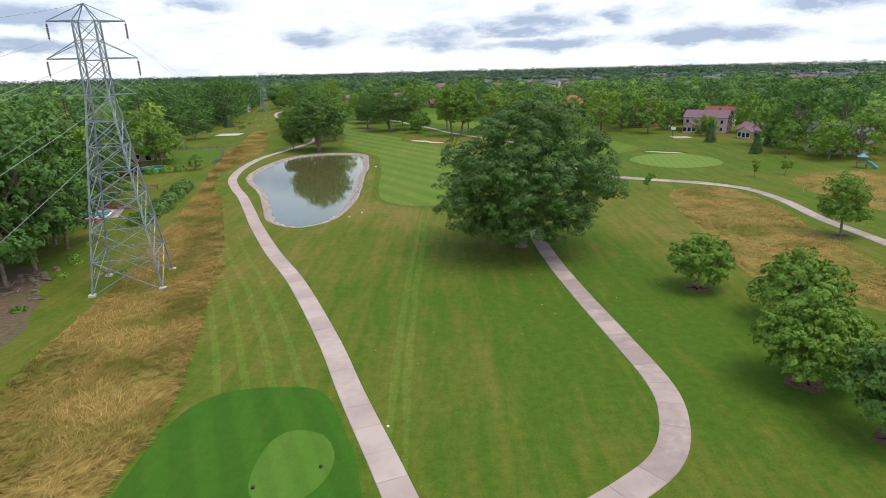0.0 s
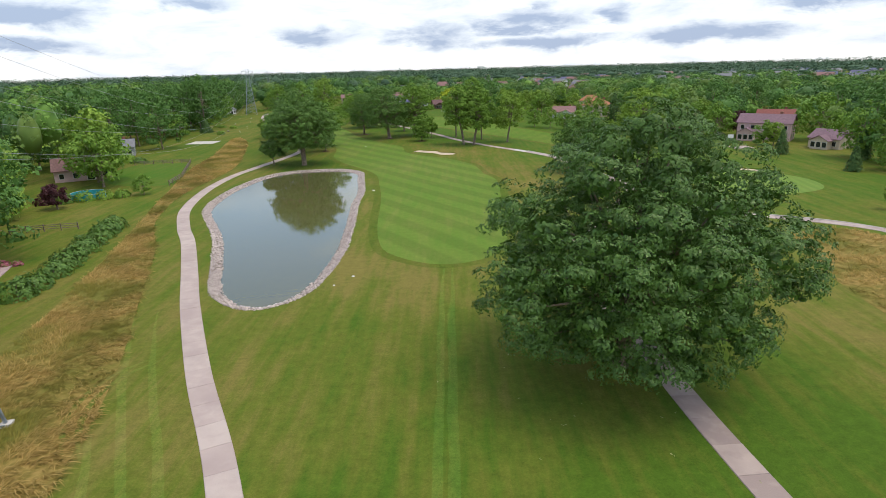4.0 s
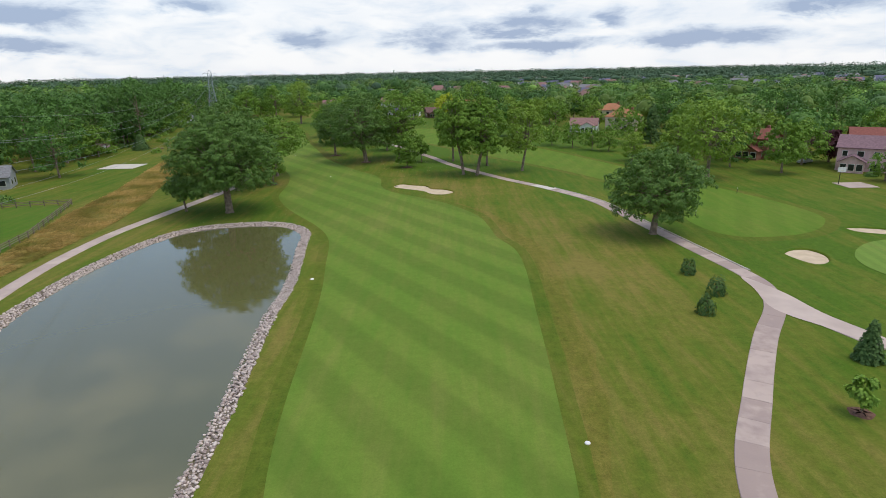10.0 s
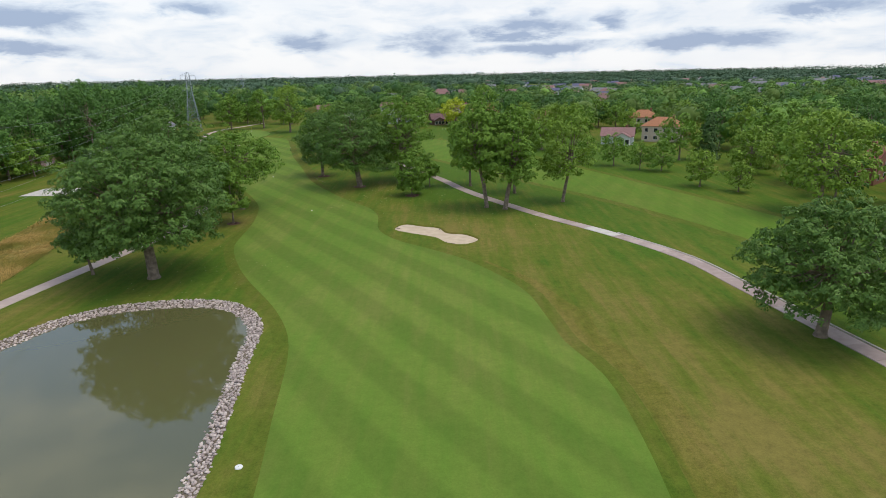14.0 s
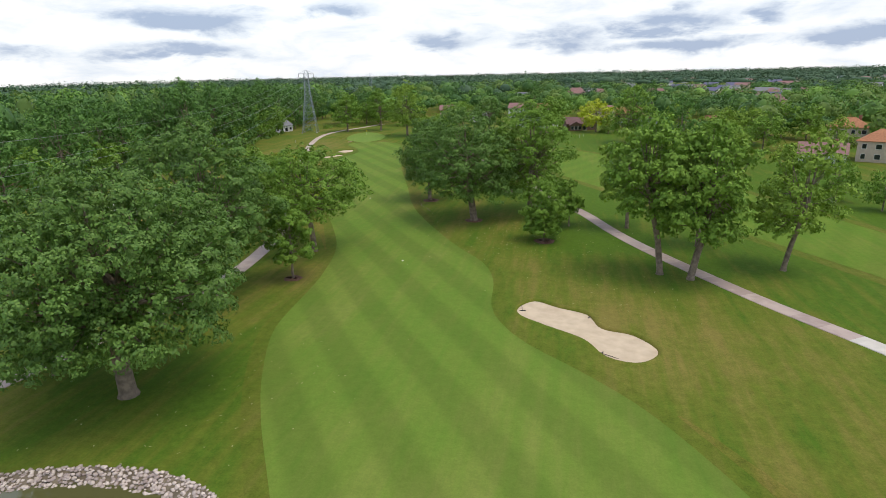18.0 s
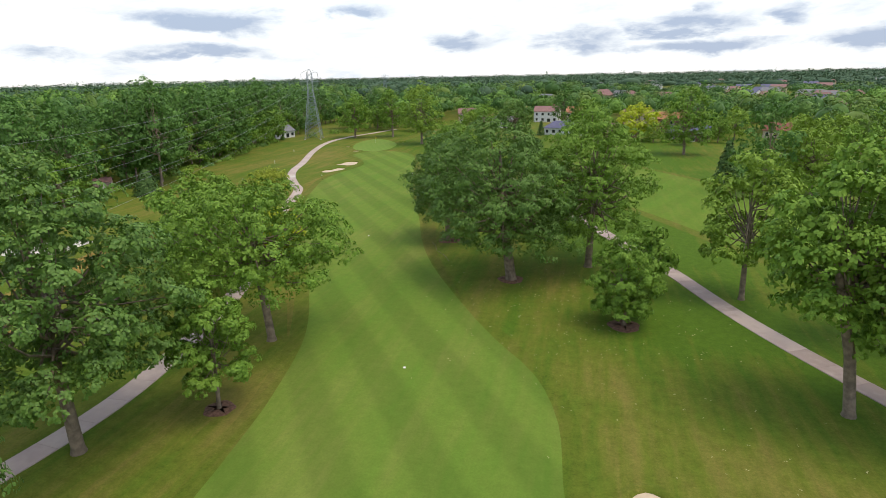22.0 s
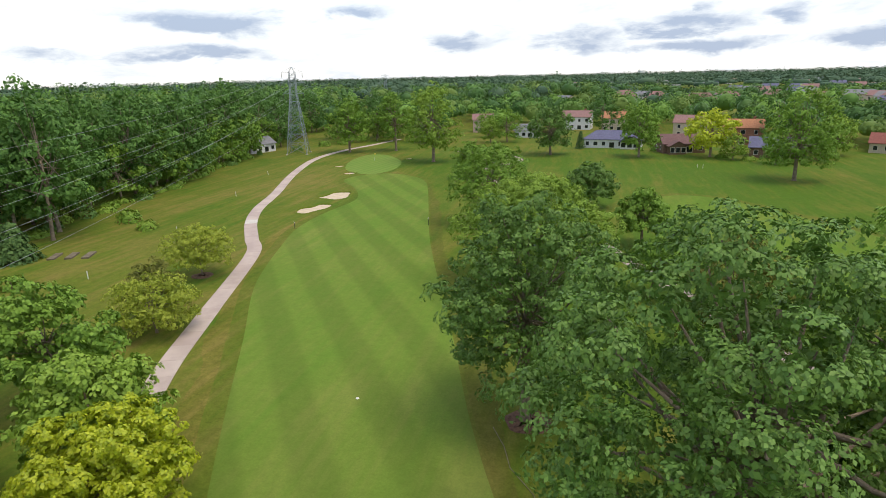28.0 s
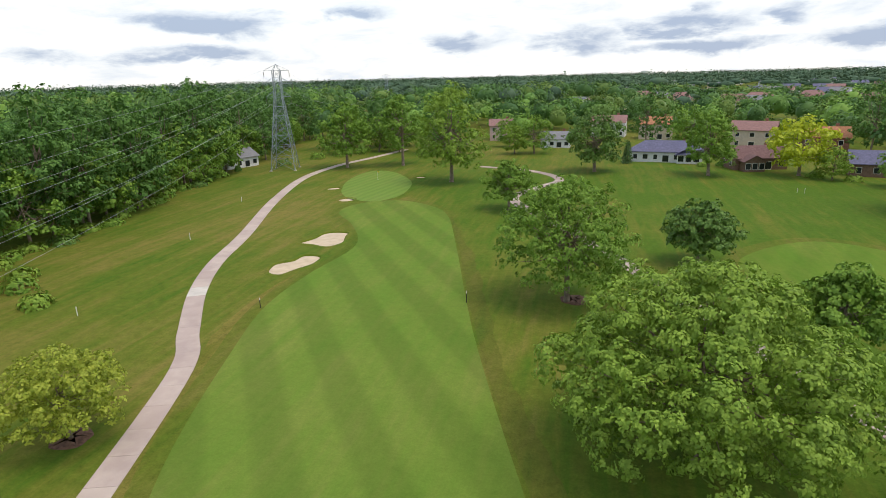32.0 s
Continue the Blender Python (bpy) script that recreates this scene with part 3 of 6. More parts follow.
pond = curve(POND, 1.3, True)
bunkers = [curve(b, 0.6, True) for b in BUNKERS]
fescues = [curve(f, 2.5, True) for f in FESCUES]
far_ring = [(4600 * math.cos(a), 200 + 4600 * math.sin(a)) for a in np.linspace(0, 2 * math.pi, 72, endpoint=False)]
ground = sheet("ground", [far_ring, pond, *bunkers], 0, ROUGH)
tagged(ground, "green mown rough grass with olive dry patches", "grass", kind="structure")
fair_loop = curve(FAIR_WEST + FAIR_EAST, 2.0, True)
tagged(sheet("first_cut", [inset(fair_loop, -1.5)], 0.012, CUT), "darker green band of longer grass round the fairway", "grass", kind="structure")
fair = sheet("fairway", [fair_loop], 0.03, FAIRWAY)
tagged(fair, "closely mown light green fairway with diagonal stripes", "fairway", kind="structure")
two_loop = curve(FAIR_TWO, 2.0, True)
tagged(sheet("first_cut", [inset(two_loop, -2.2)], 0.012, CUT), "band of longer grass round the second fairway", "grass", kind="structure")
fair_two = sheet("fairway", [two_loop], 0.03, FAIRWAY_TWO)
tagged(fair_two, "mown light green fairway beyond the trees", "fairway", kind="structure")
for lp, nm, mat, z, lab in ((GREEN_NORTH, "putting_green", GREEN, 0.05, "pale green closely cut putting green"), (GREEN_EAST, "putting_green", GREEN, 0.05, "pale green closely cut putting green"),
                            (TEE_PAD, "tee_ground", TEE, 0.03, "bright green mown tee ground"), (TEE_DISC, "tee_box", TEE_TOP, 0.05, "round pale green tee box")):
    tagged(sheet(nm, [curve(lp, 0.8, True)], z, mat), lab, "green", kind="structure")
for lp in fescues:
    tagged(sheet("fescue_ground", [lp], 0.02, FESCUE), "ground under tall dry tan fescue grass", "grass", kind="structure")


def ribbon(points, offset, width, z, mat, name, label, seed=0):
    """A strip of turf along a line, at its left by offset metres, with an uneven far edge."""
    p = curve(points, 1.0)
    t = np.gradient(p, axis=0)
    t /= np.linalg.norm(t, axis=1)[:, None] + 1e-9
    nrm = np.stack([-t[:, 1], t[:, 0]], 1)
    n = len(p)
    rg = np.random.default_rng(seed)
    fade = np.minimum(1, np.minimum(np.arange(n), np.arange(n)[::-1]) / (0.22 * n))[:, None]
    wob = np.convolve(rg.uniform(-1, 1, n + 8), np.ones(5) / 5, "same")[4:4 + n, None]
    w = width * (0.1 + 0.9 * fade) * (1 + 0.5 * wob)
    v = np.concatenate([np.c_[p + nrm * (offset + 0.15 * wob), np.full(n, z)], np.c_[p + nrm * (offset + w), np.full(n, z)]])
    ob = put(name, v, [(i, i + 1, n + i + 1, n + i) for i in range(n - 1)], mat)
    return tagged(ob, label, "grass", kind="structure")


ribbon(FAIR_EAST[2:11], 0.3, 1.9, 0.036, STRIP, "longer_grass_strip", "dark olive strip of longer grass beside the fairway")
ribbon(FAIR_EAST[18:27], 1.6, 2.6, 0.016, DRY, "dry_grass_band", "yellowish dry band of grass beside the fairway", 1)
ribbon(FAIR_WEST[15:24], 1.6, 1.8, 0.016, DRY, "dry_grass_band", "yellowish dry band of grass beside the fairway", 2)
for k in range(4):
    ribbon(PATH_WEST[2:8 - k // 2], 3.4 + 2.3 * k, 0.7, 0.008, MOWN, "mower_track", "faint lighter mower track in the rough", 3 + k)
for k, x in enumerate((-4.95, -3.75)):
    ribbon([(x + 0.9, 24), (x + 0.5, 40), (x, 60), (x, 85), (x, 111)], -0.3, 0.75, 0.008, MOWN, "mower_track", "faint lighter mower track in the rough", 11 + k)
for k, ring_x in enumerate((-34.6, -33.4)):
    ribbon([(ring_x + 2.6, 85.5), (ring_x, 82), (ring_x - 0.4, 78), (ring_x + 0.7, 74), (ring_x + 3.4, 70)], 0, 0.5, 0.024, MOWN, "mower_track", "curved wheel track at the edge of the dry grass", 15 + k)

# pond: soil bank, bed and water
bank = skirt("pond_bank", [(pond, 0), (inset(pond, 0.7), -0.18), (inset(pond, 2.4), -0.75)], SOIL, rough=0.08)
tagged(bank, "brown soil bank sloping to the pond", "bank", kind="structure")
water = sheet("water", [inset(pond, 1.05)], -0.37, WATER)
tagged(water, "still murky olive pond water reflecting the sky", "water", kind="structure")

# bunkers: turf lip and sand
for lp in bunkers:
    bunker = thing("bunker", (0, 0, 0), "pale tan sand bunker with a turf lip", "bunker", "sand bunkers")
    skirt("turf_lip", [(inset(lp, -0.7), 0.006), (inset(lp, -0.3), 0.10), (inset(lp, -0.05), 0.10), (inset(lp, 0.08), -0.12), (inset(lp, 0.12), -0.25)], ROUGH, bunker, "rounded green turf lip")
    sheet("sand", [inset(lp, 0.05)], -0.16, SAND, bunker)

# ---- trees ----
def leaves(rng, pos, nrm, size, per=6, droop=0.15):
    """Sprigs: at each place, folded leaves that fan out along the normal. Returns corners and faces."""
    n = len(pos) * per
    p = np.repeat(pos, per, 0)
    nr = np.repeat(nrm, per, 0)
    nr = nr / (np.linalg.norm(nr, axis=1)[:, None] + 1e-9)
    # leaves lie over the spray like shingles, each a little tilted
    face = nr + rng.normal(0, 0.22, (n, 3))
    face /= np.linalg.norm(face, axis=1)[:, None] + 1e-9
    d = rng.normal(0, 1, (n, 3)) + nr * 0.25 + np.array([0, 0, -2.5 * droop])
    d -= face * np.sum(d * face, 1)[:, None]
    d /= np.linalg.norm(d, axis=1)[:, None] + 1e-9
    side = np.cross(d, face)
    up = face
    face = face * 0.75 + nr * 0.3
    face /= np.linalg.norm(face, axis=1)[:, None] + 1e-9
    s = size * rng.uniform(0.7, 1.3, (n, 1))
    base = p + rng.normal(0, 0.12, (n, 3)) * s
    mid = base + d * s * 0.55
    quad = np.stack([base, mid + side * s * 0.36 + up * s * 0.10, base + d * s - np.array([0, 0, 0.12]) * s, mid - side * s * 0.36 + up * s * 0.10], 1)
    v = quad.reshape(-1, 3)
    i = np.arange(n)[:, None] * 4
    f = np.concatenate([i + [0, 1, 2], i + [0, 2, 3]], 1).reshape(-1, 3)
    return v, f, np.repeat(face, 4, 0)


def fast_mesh(name, v, f, mat, normals=None):
    me = bpy.data.meshes.new(name)
    v, f = np.ascontiguousarray(v, np.float32), np.ascontiguousarray(f, np.int32)
    k = f.shape[1]
    me.vertices.add(len(v))
    me.vertices.foreach_set("co", v.ravel())
    me.loops.add(f.size)
    me.loops.foreach_set("vertex_index", f.ravel())
    me.polygons.add(len(f))
    me.polygons.foreach_set("loop_start", np.arange(len(f), dtype=np.int32) * k)
    me.polygons.foreach_set("loop_total", np.full(len(f), k, np.int32))
    me.update(calc_edges=True)
    me.materials.append(mat)
    if normals is not None:
        # leaves take the light of the tuft that they sit on
        me.polygons.foreach_set("use_smooth", np.ones(len(f), bool))
        me.normals_split_custom_set_from_vertices(np.ascontiguousarray(normals, np.float32))
    return me


def tube(points, radii, sides=8):
    """Corners and faces of a tapered limb."""
    pts = np.array(points, float)
    v, f = [], []
    for k, p in enumerate(pts):
        t = pts[min(k + 1, len(pts) - 1)] - pts[max(k - 1, 0)]
        t /= np.linalg.norm(t) + 1e-9
        a = np.cross(t, (0.3, 0.9, 0.1))
        a /= np.linalg.norm(a) + 1e-9
        b = np.cross(t, a)
        for s in range(sides):
            w = 2 * math.pi * s / sides
            v.append(p + (a * math.cos(w) + b * math.sin(w)) * radii[k])
    for k in range(len(pts) - 1):
        for s in range(sides):
            f.append((k * sides + s, k * sides + (s + 1) % sides, (k + 1) * sides + (s + 1) % sides, (k + 1) * sides + s))
    return v, f


def broad_tree(seed, h, r, lobes, sprigs, size, trunk_r, clear, leaf, lean=(0, 0), shape=1.0, wide=0.36, per=4, lobe_r=0.27, flat=0.78, fill=0.12):
    """A broadleaf tree of height h and crown radius r: trunk mesh and crown mesh. clear: height under the crown."""
    rng = np.random.default_rng(seed)
    top, low = h, clear
    ch = top - low
    v, f = [], []

    def limb(pts, rad, sides):
        a, b = tube(pts, rad, sides)
        o = len(v)
        v.extend(a)
        f.extend([tuple(i + o for i in q) for q in b])

    bend = rng.normal(0, 0.035 * h, 2)
    mid = np.array([lean[0] + bend[0] * 0.6, lean[1] + bend[1] * 0.6, low + ch * 0.35])
    limb([(0, 0, -0.2), (0, 0, 0.4), (mid[0] * 0.25, mid[1] * 0.25, low * 0.6 + 0.5), tuple(mid), (mid[0] * 1.2, mid[1] * 1.2, low + ch * 0.75)],
         [trunk_r * 1.55, trunk_r * 1.1, trunk_r, trunk_r * 0.62, trunk_r * 0.15], 10)
    centres, radii = [], []
    tries = 0
    while len(centres) < lobes and tries < 6000:
        tries += 1
        a, u = rng.uniform(0, 2 * math.pi), rng.uniform(0, 1)
        # the crown is widest low down and rounded above
        w = max(0.0, 1 - ((u - wide) / (1.02 - wide)) ** 2) ** (0.6 * shape) if u > wide else 0.82 + 0.18 * u / wide
        lr = r * lobe_r * rng.uniform(0.7, 1.25)
        ring = max(0.0, w * r * rng.uniform(0.72, 1.12) - lr * 0.8) * (1.0 if rng.random() < 0.74 else rng.uniform(0.1, 0.8))
        c = np.array([lean[0] * u + ring * math.cos(a), lean[1] * u + ring * math.sin(a), low + lr * 0.35 + u * (ch - lr * 1.0)])
        if all(np.linalg.norm((c - o) * (1, 1, 1.2)) > 0.62 * (lr + q) * 0.85 for o, q in zip(centres, radii)) or tries > 3000:
            centres.append(c)
            radii.append(lr)
    for c, q in zip(centres, radii):
        if rng.random() < 0.75:
            t = rng.uniform(0.35, 0.9)
            start = np.array([mid[0] * t, mid[1] * t, low * 0.75 + (mid[2] - low * 0.75) * t + 0.2 * ch * t])
            mm = (start + c) / 2 + np.array([0, 0, -0.06 * r])
            limb([start, mm, c], [trunk_r * 0.34, trunk_r * 0.2, trunk_r * 0.05], 5)
    rad = np.array(radii)
    share = rad ** 2 / np.sum(rad ** 2)
    pos, nrm = [], []
    axis = np.array([lean[0] * 0.4, lean[1] * 0.4, low + ch * 0.35])
    for c, q, w in zip(centres, radii, share):
        # each lobe carries sprays: small domes of leaves, lit above and open below
        tufts = int(min(max(4, 1.7 * (q / min(max(0.085 * r, 0.5), 1.05)) ** 2), max(4, sprigs * w / 5)))
        k = max(3, int(sprigs * w / tufts))
        tuft_r = q * math.sqrt(1.3 / tufts)
        out = (c - axis) / (np.linalg.norm(c - axis) + 1e-9)
        for _ in range(tufts):
            s_dir = rng.normal(0, 1, 3) + out * 0.55 + np.array([0, 0, 0.25])
            s_dir /= np.linalg.norm(s_dir)
            if s_dir[2] < -0.45:
                s_dir[2] *= -0.6
            d = rng.normal(0, 1, (k, 3)) + s_dir * 0.75 + np.array([0, 0, 0.75])
            d /= np.linalg.norm(d, axis=1)[:, None]
            tc = c + s_dir * np.array([1, 1, flat]) * q * rng.uniform(0.6, 1.02)
            pos.append(tc + d * np.array([1, 1, 0.62]) * tuft_r * rng.uniform(0.72, 1.05, (k, 1)) * rng.uniform(0.8, 1.2))
            nrm.append(d * 0.9 + s_dir * 0.3)
    pos, nrm = np.concatenate(pos), np.concatenate(nrm)
    lv, lf, ln = leaves(rng, pos, nrm, size, per)
    # shaded inner foliage, coarser, that closes the crown
    deep, dn = [], []
    for c, q, w in zip(centres, radii, share):
        k = max(8, int(fill * sprigs * w))
        d = rng.normal(0, 1, (k, 3))
        d /= np.linalg.norm(d, axis=1)[:, None]
        deep.append(c + d * np.array([1, 1, flat]) * q * rng.uniform(0.2, 0.5, (k, 1)))
        dn.append(d)
    iv, jf, jn = leaves(rng, np.concatenate(deep), np.concatenate(dn), max(size * 1.3, r * 0.03), 4)
    lv, lf, ln = np.concatenate([lv, iv]), np.concatenate([lf, jf + len(lv)]), np.concatenate([ln, jn])
    return v, f, lv, lf, ln


def tree_thing(name, at, label, made, bark, leaf, category="tree", group=""):
    v, f, lv, lf, ln = made
    ob = thing(name, at, label, category, group)
    put("trunk", v, f, bark, ob, smooth=True)
    c = new("crown", fast_mesh("crown", lv, lf, leaf, ln))
    c.parent = ob
    return ob


OAK = "large spreading oak with dense dark green foliage"
MAPLE = "mature broadleaf tree with mid-green foliage on the grass"
YOUNG = "young round tree with green leaves in a mulch ring"
# name, x, y, height, crown radius, lobes, sprigs, leaf size, trunk radius, clear height, leaves, label, lean
TREES = [
    ("oak_tree", 11.2, 82.5, 22.9, 12.7, 100, 64000, 0.165, 0.75, 2.4, LEAF_HERO, OAK, (1, 0)),
    ("oak_tree", -45.2, 203.4, 19.8, 10.0, 94, 32000, 0.20, 0.65, 4.4, LEAF_OAK, OAK, (0.5, 0)),
    ("oak_tree", 30.2, 182.2, 14.0, 7.5, 60, 15000, 0.21, 0.5, 2.6, LEAF_OAK, "round-crowned oak with dark green foliage beside the path", (0.8, 0)),
    ("small_tree", -54.4, 205.2, 7.4, 3.9, 18, 1875, 0.30, 0.18, 2.4, LEAF_OAK, "small dark tree beside the large oak", (-1, 0)),
    ("maple_tree", -47.2, 245.2, 16.2, 8.4, 48, 12350, 0.21, 0.38, 5.6, LEAF_MID, MAPLE, (-1.5, 0)),
    ("young_tree", -44.8, 233, 10.6, 3.3, 26, 4680, 0.20, 0.16, 2.2, LEAF_MID, YOUNG, (0, 0)),
    ("oak_tree", -51.2, 226, 21, 8.8, 60, 16000, 0.23, 0.4, 5, LEAF_OAK, OAK, (-1, 0)),
    ("maple_tree", -62.5, 256, 14.2, 6.8, 36, 4500, 0.33, 0.35, 2.2, LEAF_MID, MAPLE, (0, 0)),
    ("oak_tree", -26.5, 267.5, 20.4, 9.4, 70, 24000, 0.18, 0.6, 3.8, LEAF_OAK, OAK, (-2.5, 0)),
    ("maple_tree", -17.1, 274.5, 21, 8.3, 56, 13650, 0.22, 0.45, 4.5, LEAF_MID, MAPLE, (0, 0)),
    ("young_tree", -13.4, 255.6, 9.6, 3.6, 26, 5460, 0.20, 0.2, 0.9, LEAF_MID, YOUNG, (0, 0)),
    ("small_tree", -9.8, 265.5, 8.2, 2.9, 16, 1375, 0.30, 0.12, 2.0, LEAF_MID, "small broadleaf tree beside the path", (0, 0)),
    ("maple_tree", 1.9, 242.1, 20.2, 6.4, 44, 5250, 0.33, 0.38, 7.0, LEAF_MID, MAPLE, (-1.8, 0)),
    ("maple_tree", 5.4, 240.6, 19.6, 6.2, 44, 5250, 0.33, 0.4, 5.2, LEAF_MID, MAPLE, (1.4, 0)),
    ("maple_tree", 9, 256, 18.8, 5.2, 34, 3250, 0.33, 0.3, 5, LEAF_MID, MAPLE, (0, 0)),
    ("ash_tree", 17.6, 246, 18.2, 5.8, 34, 2875, 0.31, 0.3, 4.5, LEAF_LIGHT, "open-crowned ash with pale yellow-green foliage", (1, 0)),
    ("ash_tree", -0.3, 265.6, 17.2, 5.6, 34, 2875, 0.31, 0.28, 4, LEAF_LIGHT, "open-crowned ash with pale yellow-green foliage", (0, 0)),
    ("maple_tree", -38.6, 284, 17.4, 6.8, 50, 14300, 0.18, 0.36, 3.0, LEAF_OAK, MAPLE, (0, 0)),
    ("maple_tree", -50.3, 342.3, 14.4, 7.2, 46, 9100, 0.22, 0.3, 2.6, LEAF_MID, MAPLE, (0, 0)),
    ("maple_tree", -41, 315.3, 13.6, 9.3, 66, 21000, 0.21, 0.3, 2.2, LEAF_LIGHT, "full light-green maple with drooping sprays", (0, 0)),
    ("maple_tree", -26.8, 332.8, 8.6, 3.6, 22, 2250, 0.33, 0.2, 2, LEAF_MID, MAPLE, (0, 0)),
    ("maple_tree", -62.8, 387.5, 9.6, 5.1, 26, 2750, 0.31, 0.22, 2.2, LEAF_MID, MAPLE, (0, 0)),
    ("round_tree", -34.2, 358.5, 9, 4.7, 26, 3000, 0.31, 0.22, 1.4, LEAF_OAK, "compact round dark green tree on the grass", (0, 0)),
    ("yellow_tree", -59.9, 267.8, 8.4, 4.4, 32, 8450, 0.20, 0.2, 1.2, LEAF_YELLOW, "yellow-green small tree beside the path", (0, 0)),
    ("small_tree", -63.8, 271.2, 9.6, 4.3, 26, 3250, 0.31, 0.2, 1.4, LEAF_LIGHT, "light-green small tree beside the path", (0, 0)),
    ("small_tree", -72.2, 266.5, 8.0, 4.2, 24, 3000, 0.31, 0.2, 1.4, LEAF_MID, "dark green small tree by the path", (0, 0)),
    ("small_tree", -75.5, 278.6, 10.2, 5.6, 30, 3750, 0.31, 0.22, 1.4, LEAF_MID, "dark green small tree by the path", (0, 0)),
    ("shrub_tree", -77, 292, 6.6, 4.4, 24, 2762, 0.22, 0.12, 0.8, LEAF_OLIVE, "olive-yellow low spreading tree", (0, 0)),
    ("shrub_tree", -81, 297, 6, 3.4, 16, 1625, 0.22, 0.1, 0.8, LEAF_BROWN, "low brownish-green spreading tree", (0, 0)),
    ("shrub_tree", -83.8, 309, 7.4, 4.5, 24, 2762, 0.22, 0.12, 1.2, LEAF_OLIVE, "olive-green low tree in a mulch ring", (0, 0)),
    ("green_tree", -116.3, 437.3, 19.4, 7.6, 44, 2200, 0.44, 0.4, 3.5, LEAF_MID, MAPLE, (0, 0)),
    ("green_tree", -101.2, 443, 20.4, 6.4, 38, 1900, 0.44, 0.4, 4.5, LEAF_MID, MAPLE, (0, 0)),
    ("green_tree", -80.6, 416.8, 23.6, 8.4, 52, 3000, 0.42, 0.45, 3.5, LEAF_LIGHT, "tall light-green tree behind the putting green", (0, 0)),
    ("green_tree", -47, 436, 15.4, 7.6, 44, 2200, 0.44, 0.4, 2.6, LEAF_OAK, OAK, (0, 0)),
    ("small_tree", 30, 63.8, 6.8, 3.6, 24, 3900, 0.20, 0.14, 1.4, LEAF_MID, YOUNG, (0, 0)),
    ("small_tree", 36, 54, 7.8, 4.3, 28, 4550, 0.22, 0.15, 1.2, LEAF_MID, YOUNG, (0, 0)),
    ("small_tree", 29.8, 41.5, 8.4, 4.3, 30, 5850, 0.22, 0.15, 1.4, LEAF_MID, YOUNG, (0, 0)),
    ("small_tree", 31.6, 33.5, 9.6, 3.6, 26, 4550, 0.22, 0.15, 1.4, LEAF_OAK, YOUNG, (0, 0)),
    ("small_tree", 60.3, 84.7, 10, 3.9, 26, 3250, 0.23, 0.18, 2.4, LEAF_MID, YOUNG, (0, 0)),
    ("green_tree", 60.5, 232, 19, 8.2, 44, 2200, 0.44, 0.4, 4, LEAF_LIGHT, "tall light-green tree at the rough", (0, 0)),
    ("green_tree", 76.6, 259, 17, 9, 44, 2000, 0.46, 0.4, 3, LEAF_MID, MAPLE, (0, 0)),
    ("green_tree", 80, 235, 12.8, 5.6, 28, 1300, 0.44, 0.25, 3, LEAF_MID, MAPLE, (0, 0)),
    ("maple_tree", -27.4, 311.8, 7.4, 3.3, 20, 2340, 0.23, 0.16, 1.8, LEAF_MID, "small tree leaning beside the path", (1, 0)),
    ("russet_tree", -22.5, 294, 12.2, 5.2, 34, 4680, 0.23, 0.28, 2.0, LEAF_BROWN, "olive-brown tree beside the path", (0, 0)),
    ("green_tree", 11, 394, 21, 8, 44, 2400, 0.44, 0.4, 3, LEAF_MID, MAPLE, (0, 0)),
    ("green_tree", -20.3, 432, 15.6, 6.4, 36, 2000, 0.42, 0.35, 3, LEAF_MID, MAPLE, (0, 0)),
    ("green_tree", 27, 331, 14.2, 7, 38, 2200, 0.42, 0.35, 2.4, LEAF_LIGHT, "light-green tree beyond the second fairway", (-1, 0)),
]
for k, (nm, x, y, h, r, lobes, sprigs, size, tr, clear, leaf, lab, lean) in enumerate(TREES):
    big = r > 11.5
    tree_thing(nm, (x, y, 0), lab, broad_tree(100 + k, h, r, lobes if big else int(lobes * 1.35), sprigs, size, tr, clear, leaf, lean, shape=0.95 if big else 1.0, wide=0.24 if big else 0.36,
                                              lobe_r=0.36 if r < 5 else 0.27), BARK, leaf, group="trees on the course")


# ---- woods in the distance ----
rng = np.random.default_rng(77)
FAR_HOUSES = []
for i in range(115):
    dist, az = rng.uniform(520, 1700), rng.uniform(-4, 42)
    FAR_HOUSES.append((-30 + dist * math.sin(radians(az)), 120 + dist * math.cos(radians(az))))

